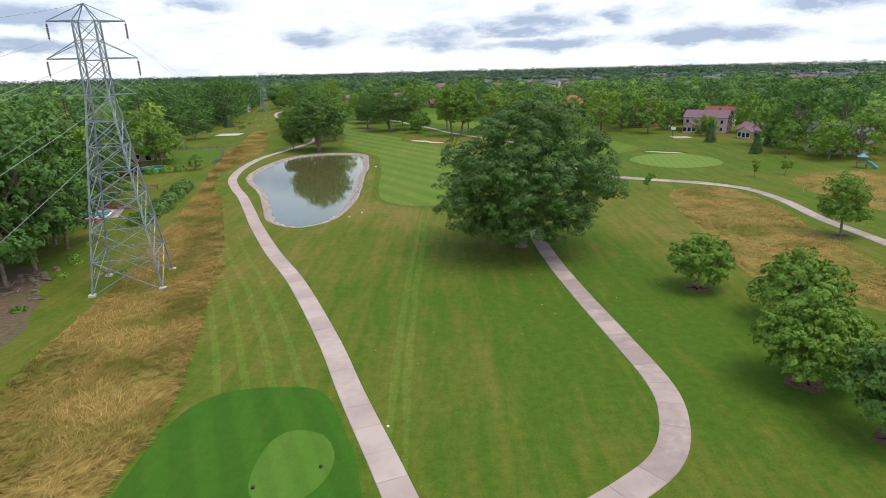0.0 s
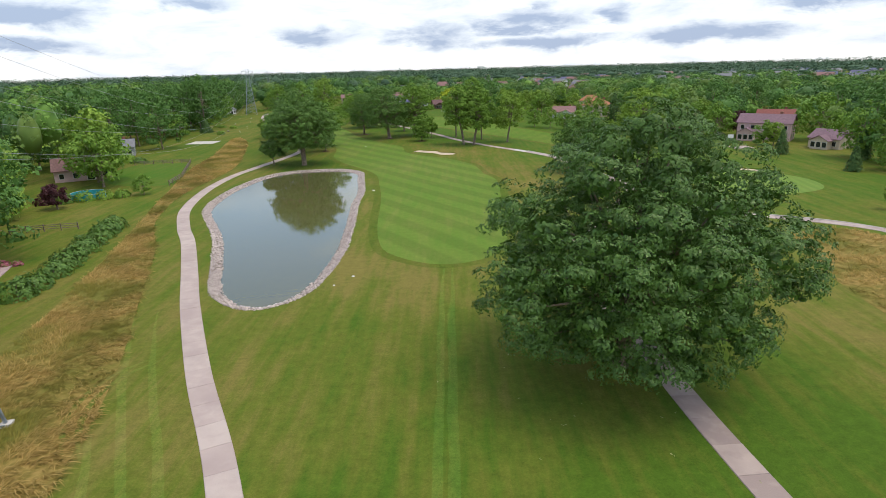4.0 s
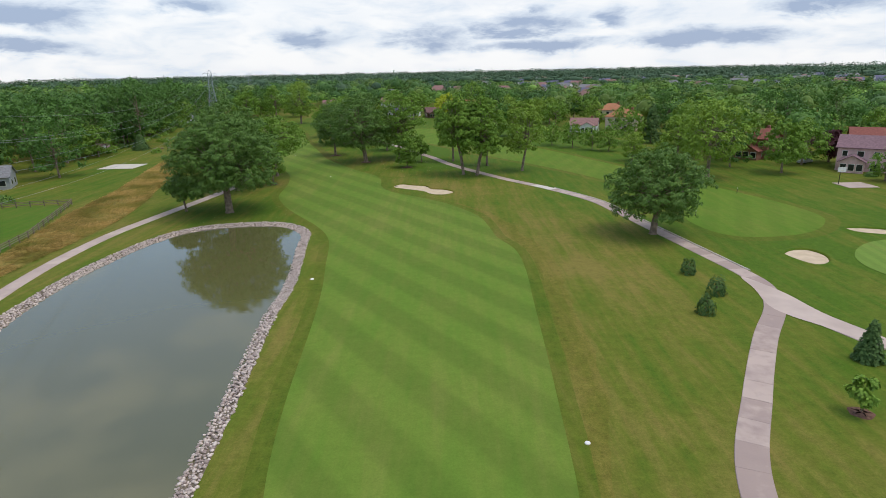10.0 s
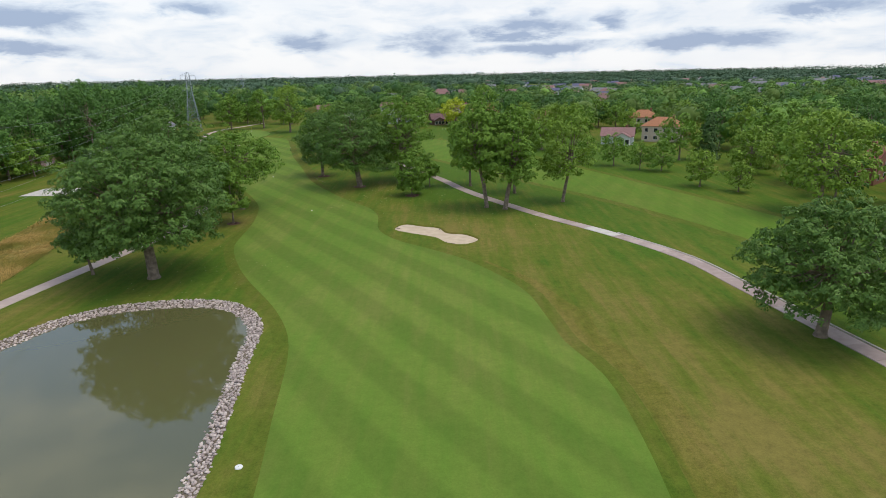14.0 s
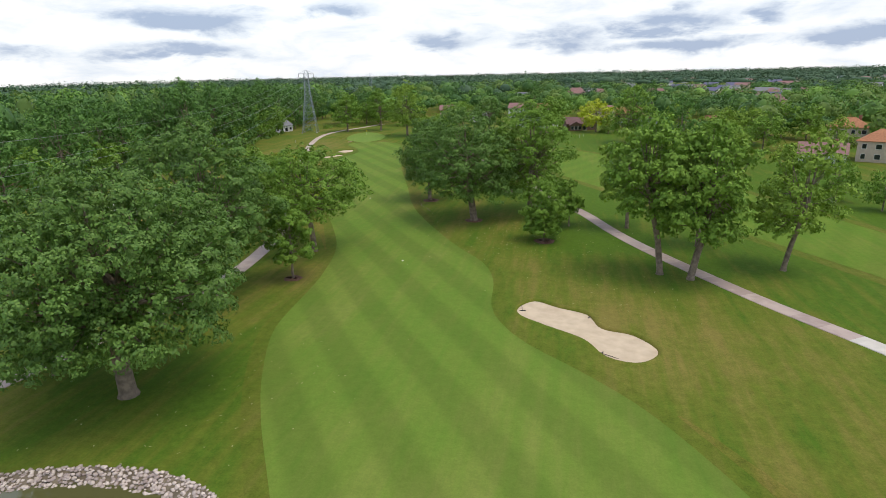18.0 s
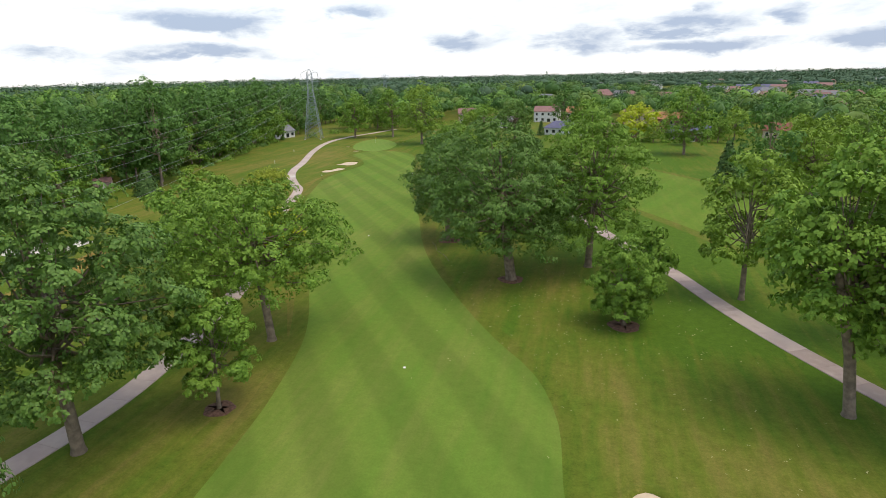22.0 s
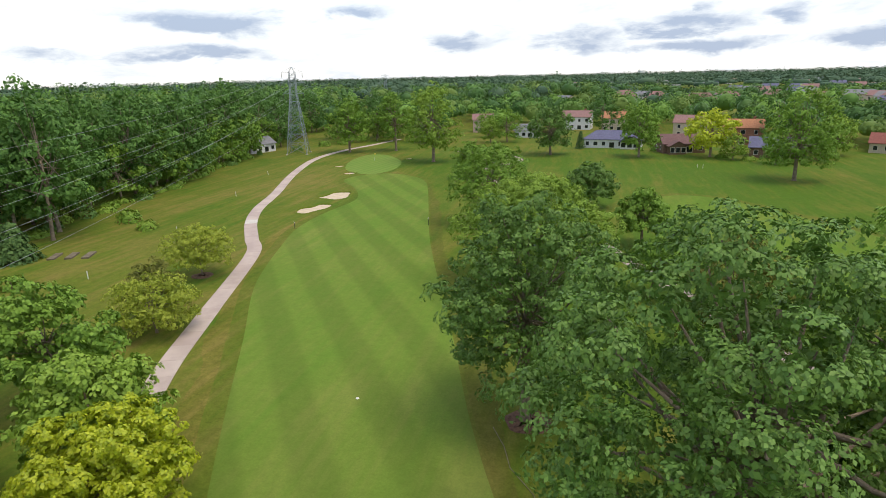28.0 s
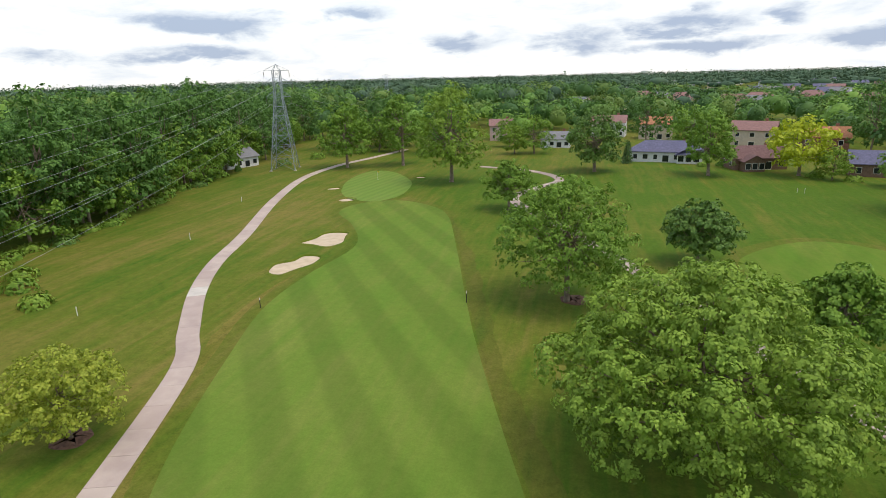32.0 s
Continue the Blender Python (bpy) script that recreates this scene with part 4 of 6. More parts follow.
def clumps(rng, places, count, size):
    """Many crowns in one mesh: lumpy heads of large leaf clumps round dark cores. places: rows of x, y, height, radius."""
    n = len(places)
    per = 6
    k = max(3, count // per)
    u = rng.normal(0, 1, (n, k, 3))
    u /= np.linalg.norm(u, axis=2)[:, :, None]
    u[:, :, 2] = np.abs(u[:, :, 2]) * 1.2 - 0.4
    lump = 1 + 0.24 * np.sin(u[:, :, :1] * 4.2 + places[:, None, :1]) * np.sin(u[:, :, 1:2] * 4.6 + places[:, None, 1:2]) + 0.16 * np.sin(u[:, :, 2:] * 6 + places[:, None, :1])
    ext = np.stack([places[:, 3], places[:, 3], places[:, 2] * 0.42], 1)[:, None, :]
    c = np.stack([places[:, 0], places[:, 1], places[:, 2] * 0.58], 1)[:, None, :]
    tuft = c + u * lump * ext * rng.uniform(0.78, 1.04, (n, k, 1))
    d = rng.normal(0, 1, (n, k, per, 3)) + u[:, :, None, :] * 0.8 + np.array([0, 0, 0.7])
    d /= np.linalg.norm(d, axis=3)[..., None]
    tr = places[:, 3] * math.sqrt(1.9 / k)
    pos = tuft[:, :, None, :] + d * np.array([1, 1, 0.7]) * tr[:, None, None, None] * rng.uniform(0.6, 1.0, (n, k, per, 1))
    nr = d * 0.75 + u[:, :, None, :] * 0.5
    s = np.repeat(size * places[:, 3] / 5, k * per)
    v, f, nn = leaves(rng, pos.reshape(-1, 3), nr.reshape(-1, 3), 1.0, 1, 0.1)
    q = v.reshape(-1, 4, 3)
    o = pos.reshape(-1, 1, 3)
    v = (o + (q - o) * s[:, None, None]).reshape(-1, 3)
    return v, f, nn


def cores(places, k=0.62):
    """Low domes that fill the crowns."""
    lat = [(-0.75, 0.55), (-0.3, 0.92), (0.25, 0.95), (0.7, 0.68), (0.97, 0.2)]
    unit = np.array([(w * math.cos(a), w * math.sin(a), z) for z, w in lat for a in np.arange(7) * 2 * math.pi / 7])
    f = [(i * 7 + j, i * 7 + (j + 1) % 7, (i + 1) * 7 + (j + 1) % 7, (i + 1) * 7 + j) for i in range(4) for j in range(7)]
    v = np.stack([places[:, 0], places[:, 1], places[:, 2] * 0.58], 1)[:, None, :] + unit[None] * np.stack([places[:, 3], places[:, 3], places[:, 2] * 0.42], 1)[:, None, :] * k
    n = len(places)
    f = (np.array(f)[None] + np.arange(n)[:, None, None] * 35).reshape(-1, 4)
    tri = np.concatenate([f[:, [0, 1, 2]], f[:, [0, 2, 3]]])
    return v.reshape(-1, 3), tri, np.tile(unit / np.linalg.norm(unit, axis=1)[:, None], (n, 1))


def woods(name, places, count, size, mats, label):
    """Crowns of several kinds, one object a kind."""
    rng = np.random.default_rng(len(places))
    kind = rng.integers(0, len(mats), len(places))
    for k, mat in enumerate(mats):
        sel = places[kind == k]
        v1, f1, n1 = clumps(rng, sel, count, size)
        v2, f2, n2 = cores(sel)
        ob = new(name, fast_mesh(name, np.concatenate([v1, v2]), np.concatenate([f1, f2 + len(v1)]), mat, np.concatenate([n1, n2])))
        tagged(ob, label, "woods", kind="stuff")


def scatter(seed, box, step, hlo, hhi):
    rng = np.random.default_rng(seed)
    x0, y0, x1, y1 = box
    gx, gy = np.meshgrid(np.arange(x0, x1, step), np.arange(y0, y1, step))
    p = np.stack([gx.ravel(), gy.ravel()], 1) + rng.uniform(-0.42, 0.42, (gx.size, 2)) * step
    h = rng.uniform(hlo, hhi, len(p))
    return np.c_[p, h, step * rng.uniform(0.34, 0.56, len(p))]


WEST_EDGE = [(-60, -40), (-60, 72), (-61, 90), (-74, 104), (-88, 118), (-96, 150), (-104, 190), (-120, 214), (-122, 240), (-121, 262), (-124, 300), (-133, 318), (-135, 352), (-139, 375), (-146, 396), (-150, 436), (-156, 470), (-178, 560), (-205, 700), (-700, 700), (-700, -40)]
EAST_EDGE = [(160, 40), (140, 140), (122, 170), (124, 215), (112, 250), (96, 278), (88, 310), (70, 345), (48, 392), (34, 420), (20, 468), (-15, 492), (-60, 520), (-92, 474), (-140, 478), (-160, 560), (-190, 700), (520, 700), (520, 40)]
HOUSES_AT = [(104, 236.5), (87.5, 263), (119, 259), (111.5, 213), (116, 173), (127, 152), (57, 345), (75, 350), (82, 394), (-27, 459), (-7, 447), (18.5, 437), (-24, 521), (4, 494), (-83, 516), (-60, 492), (-41, 530), (17, 472), (55, 448),
             (-8, 786), (13, 734), (36, 682), (58, 710), (95, 730), (107, 556), (130, 640), (165, 690)]
# gardens are open before each house, on its side towards the course
HOUSE_GAPS = [(x - 4.5 * k, y - 9 * k, 12) for x, y in HOUSES_AT for k in (0, 1, 2, 3)]


def clear_of(p):
    keep = np.ones(len(p), bool)
    for x, y, r in HOUSE_GAPS:
        keep &= np.hypot(p[:, 0] - x, p[:, 1] - y) > r
    return p[keep]


near_w = scatter(11, (-330, -40, -58, 640), 11.5, 14, 24.5)
near_w = near_w[inside(near_w, np.array(WEST_EDGE))]
near_e = scatter(12, (-190, 40, 330, 640), 14.5, 8, 17)
near_e = clear_of(near_e[inside(near_e, np.array(EAST_EDGE))])
near_e = near_e[np.random.default_rng(3).random(len(near_e)) < 0.94]
KINDS_OF_WOOD = (WOODS, WOODS_DARK, WOODS_DARK, WOODS_LIGHT, WOODS_OLIVE)
deep = (near_w[:, 0] < -215) | (near_w[:, 1] < 20)
def edge_distance(p, loop):
    """Metres from each point to a closed line."""
    best = np.full(len(p), 1e9)
    for a, b in zip(np.array(loop, float), np.roll(np.array(loop, float), -1, 0)):
        t = np.clip(((p[:, :2] - a) @ (b - a)) / max(1e-9, (b - a) @ (b - a)), 0, 1)
        best = np.minimum(best, np.linalg.norm(p[:, :2] - a - t[:, None] * (b - a), axis=1))
    return best


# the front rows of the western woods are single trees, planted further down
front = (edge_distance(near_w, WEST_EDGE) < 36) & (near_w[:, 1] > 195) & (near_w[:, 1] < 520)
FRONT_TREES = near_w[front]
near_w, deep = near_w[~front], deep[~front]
woods("woods", near_w[~deep], 252, 0.9, KINDS_OF_WOOD, "dense green broadleaf woods")
woods("woods", near_w[deep], 90, 1.5, KINDS_OF_WOOD, "dense green broadleaf woods")
woods("estate_trees", near_e, 270, 0.85, KINDS_OF_WOOD, "green trees of the housing estate")


def far_places(seed, r0, r1, step, hlo, hhi, share):
    p = scatter(seed, (-1800, r0 * 0.5, 1800, r1), step, hlo, hhi)
    d, a = np.hypot(p[:, 0] + 40, p[:, 1] - 100), np.degrees(np.arctan2(p[:, 0] + 40, p[:, 1] - 100))
    keep = (d > r0) & (d < r1) & (a > -62) & (a < 52) & (np.random.default_rng(seed).random(len(p)) < share)
    for hx, hy in FAR_HOUSES + HOUSES_AT[-8:]:
        keep &= (np.abs(p[:, 0] - hx) > 17) | (p[:, 1] > hy + 14) | (p[:, 1] < hy - 60)
    keep &= ~((np.abs(p[:, 0]) < 520) & (p[:, 1] < 640) & (p[:, 0] > -330) & (p[:, 0] < 330))
    return p[keep]


far_a = far_places(21, 380, 1000, 21, 9, 21, 0.9)
right = far_a[:, 0] > 0.02 * far_a[:, 1] - 20
far_a[right, 2] *= 0.68
# one kind in five here has the haze tint in its leaves
woods("far_woods", far_a, 120, 0.9, (WOODS, WOODS_DARK, WOODS_DARK, HAZYWOODS, WOODS_OLIVE), "green woods in the distance")
far_b = far_places(22, 1000, 2400, 42, 11, 22, 0.9)
far_b[far_b[:, 0] > 60, 2] *= 0.75
# from here to the skyline every crown carries haze in its colour
woods("far_woods", far_b, 36, 0.9, (HAZYWOODS, HAZYWOODS), "far woods towards the horizon with blue haze in their colour")
woods("far_woods", far_places(23, 2400, 4200, 78, 15, 22, 1.0), 36, 0.75, (HAZYWOODS,), "wooded skyline at the horizon")

# ---- more materials ----
STEEL = material("galvanised_steel", (0.36, 0.41, 0.46), 0.55, scale=1.5, spread=0.35, metal=0.6)
GLASSY = material("insulator_glaze", (0.10, 0.07, 0.06), 0.3, scale=3, spread=0.3, spec=0.5)
CABLE = material("cable", (0.42, 0.43, 0.44), 0.5, scale=2, spread=0.2, metal=0.5)
PANE = material("window_glass", (0.03, 0.035, 0.04), 0.08, scale=0.3, spread=0.5, spec=0.6)
TRIM = material("white_trim", (0.75, 0.74, 0.71), 0.7, scale=2, spread=0.12)
BRICK_RED = material("red_brick", (0.36, 0.17, 0.12), 0.9, scale=3, spread=0.35, bump=0.3, big=0.3, big_scale=0.6)
BRICK_PINK = material("pink_siding", (0.66, 0.46, 0.46), 0.85, scale=1.5, spread=0.15)
BEIGE = material("beige_siding", (0.60, 0.50, 0.40), 0.85, scale=1.5, spread=0.15)
WHITE_WALL = material("white_siding", (0.74, 0.74, 0.76), 0.85, scale=1.5, spread=0.12)
BROWN_WALL = material("brown_brick", (0.24, 0.15, 0.11), 0.9, scale=3, spread=0.35, bump=0.3)
GREY_WALL = material("grey_siding", (0.38, 0.40, 0.42), 0.85, scale=1.5, spread=0.15)


def shingles(name, base):
    return material(name, base, 0.9, scale=2.2, spread=0.35, bump=0.5, bump_scale=7, big=0.4, big_scale=0.5, third=tuple(c * 0.75 for c in base))


ROOF_MAUVE, ROOF_RED, ROOF_BLUE = shingles("mauve_shingles", (0.27, 0.17, 0.20)), shingles("rust_shingles", (0.30, 0.11, 0.09)), shingles("slate_blue_shingles", (0.16, 0.16, 0.26))
ROOF_BROWN, ROOF_ORANGE, ROOF_GREY = shingles("brown_shingles", (0.21, 0.12, 0.12)), shingles("orange_shingles", (0.48, 0.22, 0.12)), shingles("grey_shingles", (0.26, 0.26, 0.28))
ROOF_ROSE = shingles("rose_shingles", (0.33, 0.19, 0.18))
WOOD = material("weathered_wood", (0.26, 0.21, 0.17), 0.9, scale=3, spread=0.4, bump=0.4)
POOL = material("pool_water", (0.10, 0.42, 0.62), 0.05, scale=0.6, spread=0.2, spec=0.5)
PATIO = material("pink_patio", (0.52, 0.38, 0.38), 0.9, scale=1.5, spread=0.25)
PINK = material("pink_flowers", (0.62, 0.12, 0.28), 0.7, second=(0.16, 0.24, 0.05), random_by="island", leaf=0.2)
PLAY_BLUE = material("teal_plastic", (0.03, 0.32, 0.40), 0.35, scale=1, spread=0.1, spec=0.5)
WHITE_PAINT = material("white_paint", (0.80, 0.80, 0.78), 0.6, scale=2, spread=0.08)
YELLOW_PAINT = material("yellow_paint", (0.70, 0.55, 0.06), 0.6, scale=2, spread=0.1)
BLACK_PAINT = material("black_paint", (0.03, 0.03, 0.03), 0.5, scale=2, spread=0.2)
CAR_PAINT = material("silver_paint", (0.55, 0.57, 0.60), 0.3, scale=2, spread=0.05, metal=0.5)
DEBRIS = material("brown_debris", (0.20, 0.12, 0.09), 0.95, scale=1.6, second=(0.11, 0.085, 0.05), bump=0.8, bump_scale=4, big=0.5, big_scale=0.2, third=(0.10, 0.13, 0.03))
DRY_LEAF = material("pale_fallen_leaf", (0.40, 0.38, 0.20), 0.8, second=(0.24, 0.25, 0.09), random_by="island")


# ---- solids ----
def box(lo, hi):
    (x0, y0, z0), (x1, y1, z1) = lo, hi
    v = [(x0, y0, z0), (x1, y0, z0), (x1, y1, z0), (x0, y1, z0), (x0, y0, z1), (x1, y0, z1), (x1, y1, z1), (x0, y1, z1)]
    return v, [(0, 3, 2, 1), (4, 5, 6, 7), (0, 1, 5, 4), (1, 2, 6, 5), (2, 3, 7, 6), (3, 0, 4, 7)]


def beam(a, b, w):
    """An upright or slanting bar of square section."""
    a, b = np.array(a, float), np.array(b, float)
    t = (b - a) / (np.linalg.norm(b - a) + 1e-9)
    p = np.cross(t, (0.21, 0.13, 0.97) if abs(t[2]) < 0.9 else (1, 0, 0))
    p /= np.linalg.norm(p)
    q = np.cross(t, p)
    v = [tuple(e + (p * i + q * j) * w / 2) for e in (a, b) for i, j in ((-1, -1), (1, -1), (1, 1), (-1, 1))]
    return v, [(0, 1, 2, 3), (7, 6, 5, 4), (0, 4, 5, 1), (1, 5, 6, 2), (2, 6, 7, 3), (3, 7, 4, 0)]


def merged(solids):
    v, f = [], []
    for a, b in solids:
        o = len(v)
        v.extend([tuple(map(float, p)) for p in a])
        f.extend([tuple(int(i) + o for i in q) for q in b])
    return v, f


# ---- transmission tower and its lines ----
ARMS = ((32.1, 4.1), (28.0, 4.8), (23.9, 4.0))


def half_width(z):
    return 4.0 + (1.25 - 4.0) * min(1, z / 23.6) if z < 23.6 else 1.25 - 0.1 * (z - 23.6) / 9


def lattice_tower():
    ob = thing("transmission_tower", (-41.1, 69.7, 0), "grey galvanised steel lattice transmission tower on the rough", "tower", "transmission towers", turn=16)
    corners = ((-1, -1), (1, -1), (1, 1), (-1, 1))
    levels = [0, 4.2, 8.0, 11.6, 14.9, 17.9, 20.8, 23.6, 25.7, 27.8, 30.0, 32.1]

    def at(c, z):
        return (c[0] * half_width(z), c[1] * half_width(z), z)

    for c in corners:
        put("leg", *merged([beam(at(c, -0.3), at(c, 23.6), 0.2), beam(at(c, 23.6), at(c, 32.1), 0.18), beam(at(c, 32.1), (0, 0, 34.0), 0.10)]), STEEL, ob)
        put("footing", *box((c[0] * 4 - 0.4, c[1] * 4 - 0.4, -0.2), (c[0] * 4 + 0.4, c[1] * 4 + 0.4, 0.25)), FRESH, ob, "concrete footing")
    for k in range(4):
        a, b = corners[k], corners[(k + 1) % 4]
        bars = []
        for z0, z1 in zip(levels, levels[1:]):
            w = 0.095 if z0 < 20 else 0.075
            bars += [beam(at(a, z0), at(b, z1), w), beam(at(b, z0), at(a, z1), w), beam(at(a, z1), at(b, z1), w)]
            if z0 < 15:
                m0 = [(i + j) / 2 for i, j in zip(at(a, z1), at(b, z1))]
                ql, qr = [(i * 0.5 + j * 0.5) for i, j in zip(at(a, z0), at(a, z1))], [(i * 0.5 + j * 0.5) for i, j in zip(at(b, z0), at(b, z1))]
                bars += [beam(ql, m0, 0.055), beam(qr, m0, 0.055)]
        for bar in bars:
            put("brace", *bar, STEEL, ob)
    for z, reach in ARMS:
        for s in (-1, 1):
            w = half_width(z)
            tip = (s * reach, 0, z)
            up = z + 1.9 if z < 32 else 34.0
            wu = half_width(up) if z < 32 else 0.05
            bars = [beam((s * w, y * w, z), tip, 0.12) for y in (-1, 1)] + [beam((s * wu, y * wu, up), tip, 0.08) for y in (-1, 1)]
            bars += [beam((s * (w + (reach - w) * u), -w * (1 - u), z), (s * (w + (reach - w) * u), w * (1 - u), z), 0.07) for u in (0.3, 0.6)]
            arm = put("crossarm", *merged(bars[:2]), STEEL, ob)
            for bar in bars[2:]:
                put("brace", *bar, STEEL, arm)
            discs = []
            for i in range(9):
                zz = z - 0.35 - i * 0.18
                discs.append(tube([(tip[0], 0, zz), (tip[0], 0, zz - 0.05), (tip[0], 0, zz - 0.14)], [0.14, 0.15, 0.04], 8))
            put("insulator", *merged(discs + [beam(tip, (tip[0], 0, z - 2.1), 0.04)]), GLASSY, ob, "dark glazed insulator string")
    return ob


tower = lattice_tower()
NEAR_T, FAR_T = Vector((-41.1, 69.7, 0)), Vector((-133.4, 432.5, 0))
LINE_DIR = (FAR_T - NEAR_T)
copy_thing(tower, pose(*FAR_T, 0, 0, 16) @ Matrix.Scale(0.85, 4))
PAST = FAR_T + LINE_DIR * 0.95
copy_thing(tower, pose(*PAST, 0, 0, 16) @ Matrix.Scale(0.85, 4))
BACK = NEAR_T - LINE_DIR * 0.9
STATIONS = ((BACK, 1.0), (NEAR_T, 1.0), (FAR_T, 0.85), (PAST, 0.85))


def power_line(dx, z):
    pts = []
    c, s = math.cos(radians(16)), math.sin(radians(16))
    ends = [Vector((p.x + dx * k * c, p.y + dx * k * s, z * k)) for p, k in STATIONS]
    for a, b in zip(ends, ends[1:]):
        for t in np.arange(24) / 24:
            pts.append(a.lerp(b, t) + Vector((0, 0, -14 * 4 * t * (1 - t))))
    pts.append(ends[-1])
    v, f = tube([tuple(p) for p in pts], [0.017] * len(pts), 5)
    tagged(put("power_line", v, f, CABLE), "thin sagging grey power line between towers", "cable", "power lines")


for z, reach in ARMS:
    for s in (-1, 1):
        power_line(s * reach, z - 2.1)
power_line(0, 34.0)


# ---- houses ----
def house(x, y, turn, w, d, storeys, wall, roof, label, gable=True, pitch=0.55, chimney=True, wing=None, bays=4):
    """A house of width w and depth d; its long side faces local -y. wing: offset, width, depth, height of a lower extension."""
    ob = thing("house", (x, y, 0), label, "house", "houses", turn=turn)
    h = 2.75 * storeys + 0.3

    def block(x0, x1, y0, y1, hh, name, along_x=True):
        put("wall", *box((x0, y0, -0.2), (x1, y1, hh)), wall, ob)
        ov = 0.45
        if along_x:
            run = (y1 - y0) / 2
            rise = run * pitch
            yc = (y0 + y1) / 2
            inx = 0.0 if gable else run * 0.9
            lo = hh - ov * pitch
            vs = [(x0 - ov, y0 - ov, lo), (x1 + ov, y0 - ov, lo), (x1 + ov - inx, yc, hh + rise), (x0 - ov + inx, yc, hh + rise), (x0 - ov, y1 + ov, lo), (x1 + ov, y1 + ov, lo)]
            tri = [(x0, y0, hh), (x0, y1, hh), (x0, yc, hh + rise), (x1, y0, hh), (x1, y1, hh), (x1, yc, hh + rise)]
        else:
            run = (x1 - x0) / 2
            rise = run * pitch
            xc = (x0 + x1) / 2
            inx = 0.0 if gable else run * 0.9
            lo = hh - ov * pitch
            vs = [(x1 + ov, y0 - ov, lo), (x1 + ov, y1 + ov, lo), (xc, y1 + ov - inx, hh + rise), (xc, y0 - ov + inx, hh + rise), (x0 - ov, y0 - ov, lo), (x0 - ov, y1 + ov, lo)]
            tri = [(x0, y0, hh), (x1, y0, hh), (xc, y0, hh + rise), (x0, y1, hh), (x1, y1, hh), (xc, y1, hh + rise)]
        n = len(vs)
        vs2 = vs + [(p[0], p[1], p[2] + 0.16) for p in vs]
        faces = [(0, 3, 2, 1), (3, 4, 5, 2), (n, n + 1, n + 2, n + 3), (n + 3, n + 2, n + 5, n + 4), (0, 1, n + 1, n), (4, n + 4, n + 5, 5), (0, n, n + 3, 3), (3, n + 3, n + 4, 4), (1, 2, n + 2, n + 1), (2, 5, n + 5, n + 2)]
        if not gable:
            faces += [(0, 4, n + 4, n), (1, n + 1, n + 5, 5), (n, n + 3, n + 4), (n + 1, n + 5, n + 2)]
        put("roof", vs2, faces, roof, ob)
        if gable:
            put("gable", tri[:3], [(0, 1, 2)], wall, ob)
            put("gable", tri[3:], [(0, 2, 1)], wall, ob)

    def window(cx, cy, cz, ww, hh, axis):
        fr = 0.09
        if axis == "y":
            solid = box((cx - ww / 2 - fr, cy - 0.06, cz - hh / 2 - fr), (cx + ww / 2 + fr, cy + 0.06, cz + hh / 2 + fr))
            glass = box((cx - ww / 2, cy - 0.075, cz - hh / 2), (cx + ww / 2, cy + 0.075, cz + hh / 2))
        else:
            solid = box((cx - 0.06, cy - ww / 2 - fr, cz - hh / 2 - fr), (cx + 0.06, cy + ww / 2 + fr, cz + hh / 2 + fr))
            glass = box((cx - 0.075, cy - ww / 2, cz - hh / 2), (cx + 0.075, cy + ww / 2, cz + hh / 2))
        fo = put("window", *solid, TRIM, ob)
        put("pane", *glass, PANE, fo)

    block(-w / 2, w / 2, -d / 2, d / 2, h, "main")
    for st in range(storeys):
        z = 1.5 + st * 2.75
        for i in range(bays):
            cx = -w / 2 + w * (i + 0.5) / bays
            if st == 0 and i == bays // 2:
                dr = put("door", *box((cx - 0.95, -d / 2 - 0.05, 0), (cx + 0.95, -d / 2 + 0.05, 2.1)), TRIM, ob)
                put("pane", *box((cx - 0.8, -d / 2 - 0.07, 0.2), (cx + 0.8, -d / 2 + 0.07, 1.95)), PANE, dr)
            else:
                window(cx, -d / 2, z, 1.3 if i % 2 else 1.0, 1.25, "y")
        for sx in (-1, 1):
            window(sx * w / 2, -d * 0.2, z, 1.0, 1.2, "x")
            window(sx * w / 2, d * 0.22, z, 1.0, 1.2, "x")
    if chimney:
        put("chimney", *box((w * 0.22, 0.4, h - 0.5), (w * 0.22 + 0.9, 1.1, h + d / 2 * pitch + 0.9)), BRICK_RED, ob)
    if wing:
        off, ww, wd, wh = wing
        block(off - ww / 2, off + ww / 2, -d / 2 - wd, -d / 2 - 0.003, wh, "wing", along_x=False)
        for i in range(3):
            window(off - ww / 2 + ww * (i + 0.5) / 3, -d / 2 - wd, 1.35, ww / 4.2, 1.5, "y")
    return ob


house(104, 236.5, -38, 16, 9, 2, BRICK_PINK, ROOF_MAUVE, "large two-storey house with pink walls and mauve shingle roof", wing=(-4.5, 5, 3.6, 2.8), bays=5)
house(87.5, 263, -52, 10.5, 8.5, 2, BRICK_RED, ROOF_RED, "two-storey brick house with rust-red shingle roof", wing=(1, 6, 3, 2.6), bays=3)
house(119, 259, -30, 12, 8, 2, WHITE_WALL, ROOF_RED, "white-gabled house with dark red roof behind trees", bays=4)
house(111.5, 213, -62, 9, 8, 1, BEIGE, ROOF_MAUVE, "beige gabled house with mauve roof", wing=(0, 5, 2.5, 2.6), bays=3)
house(116, 173, -50, 15, 9, 2, BEIGE, ROOF_GREY, "beige two-storey house with grey roof behind garden trees", bays=5)
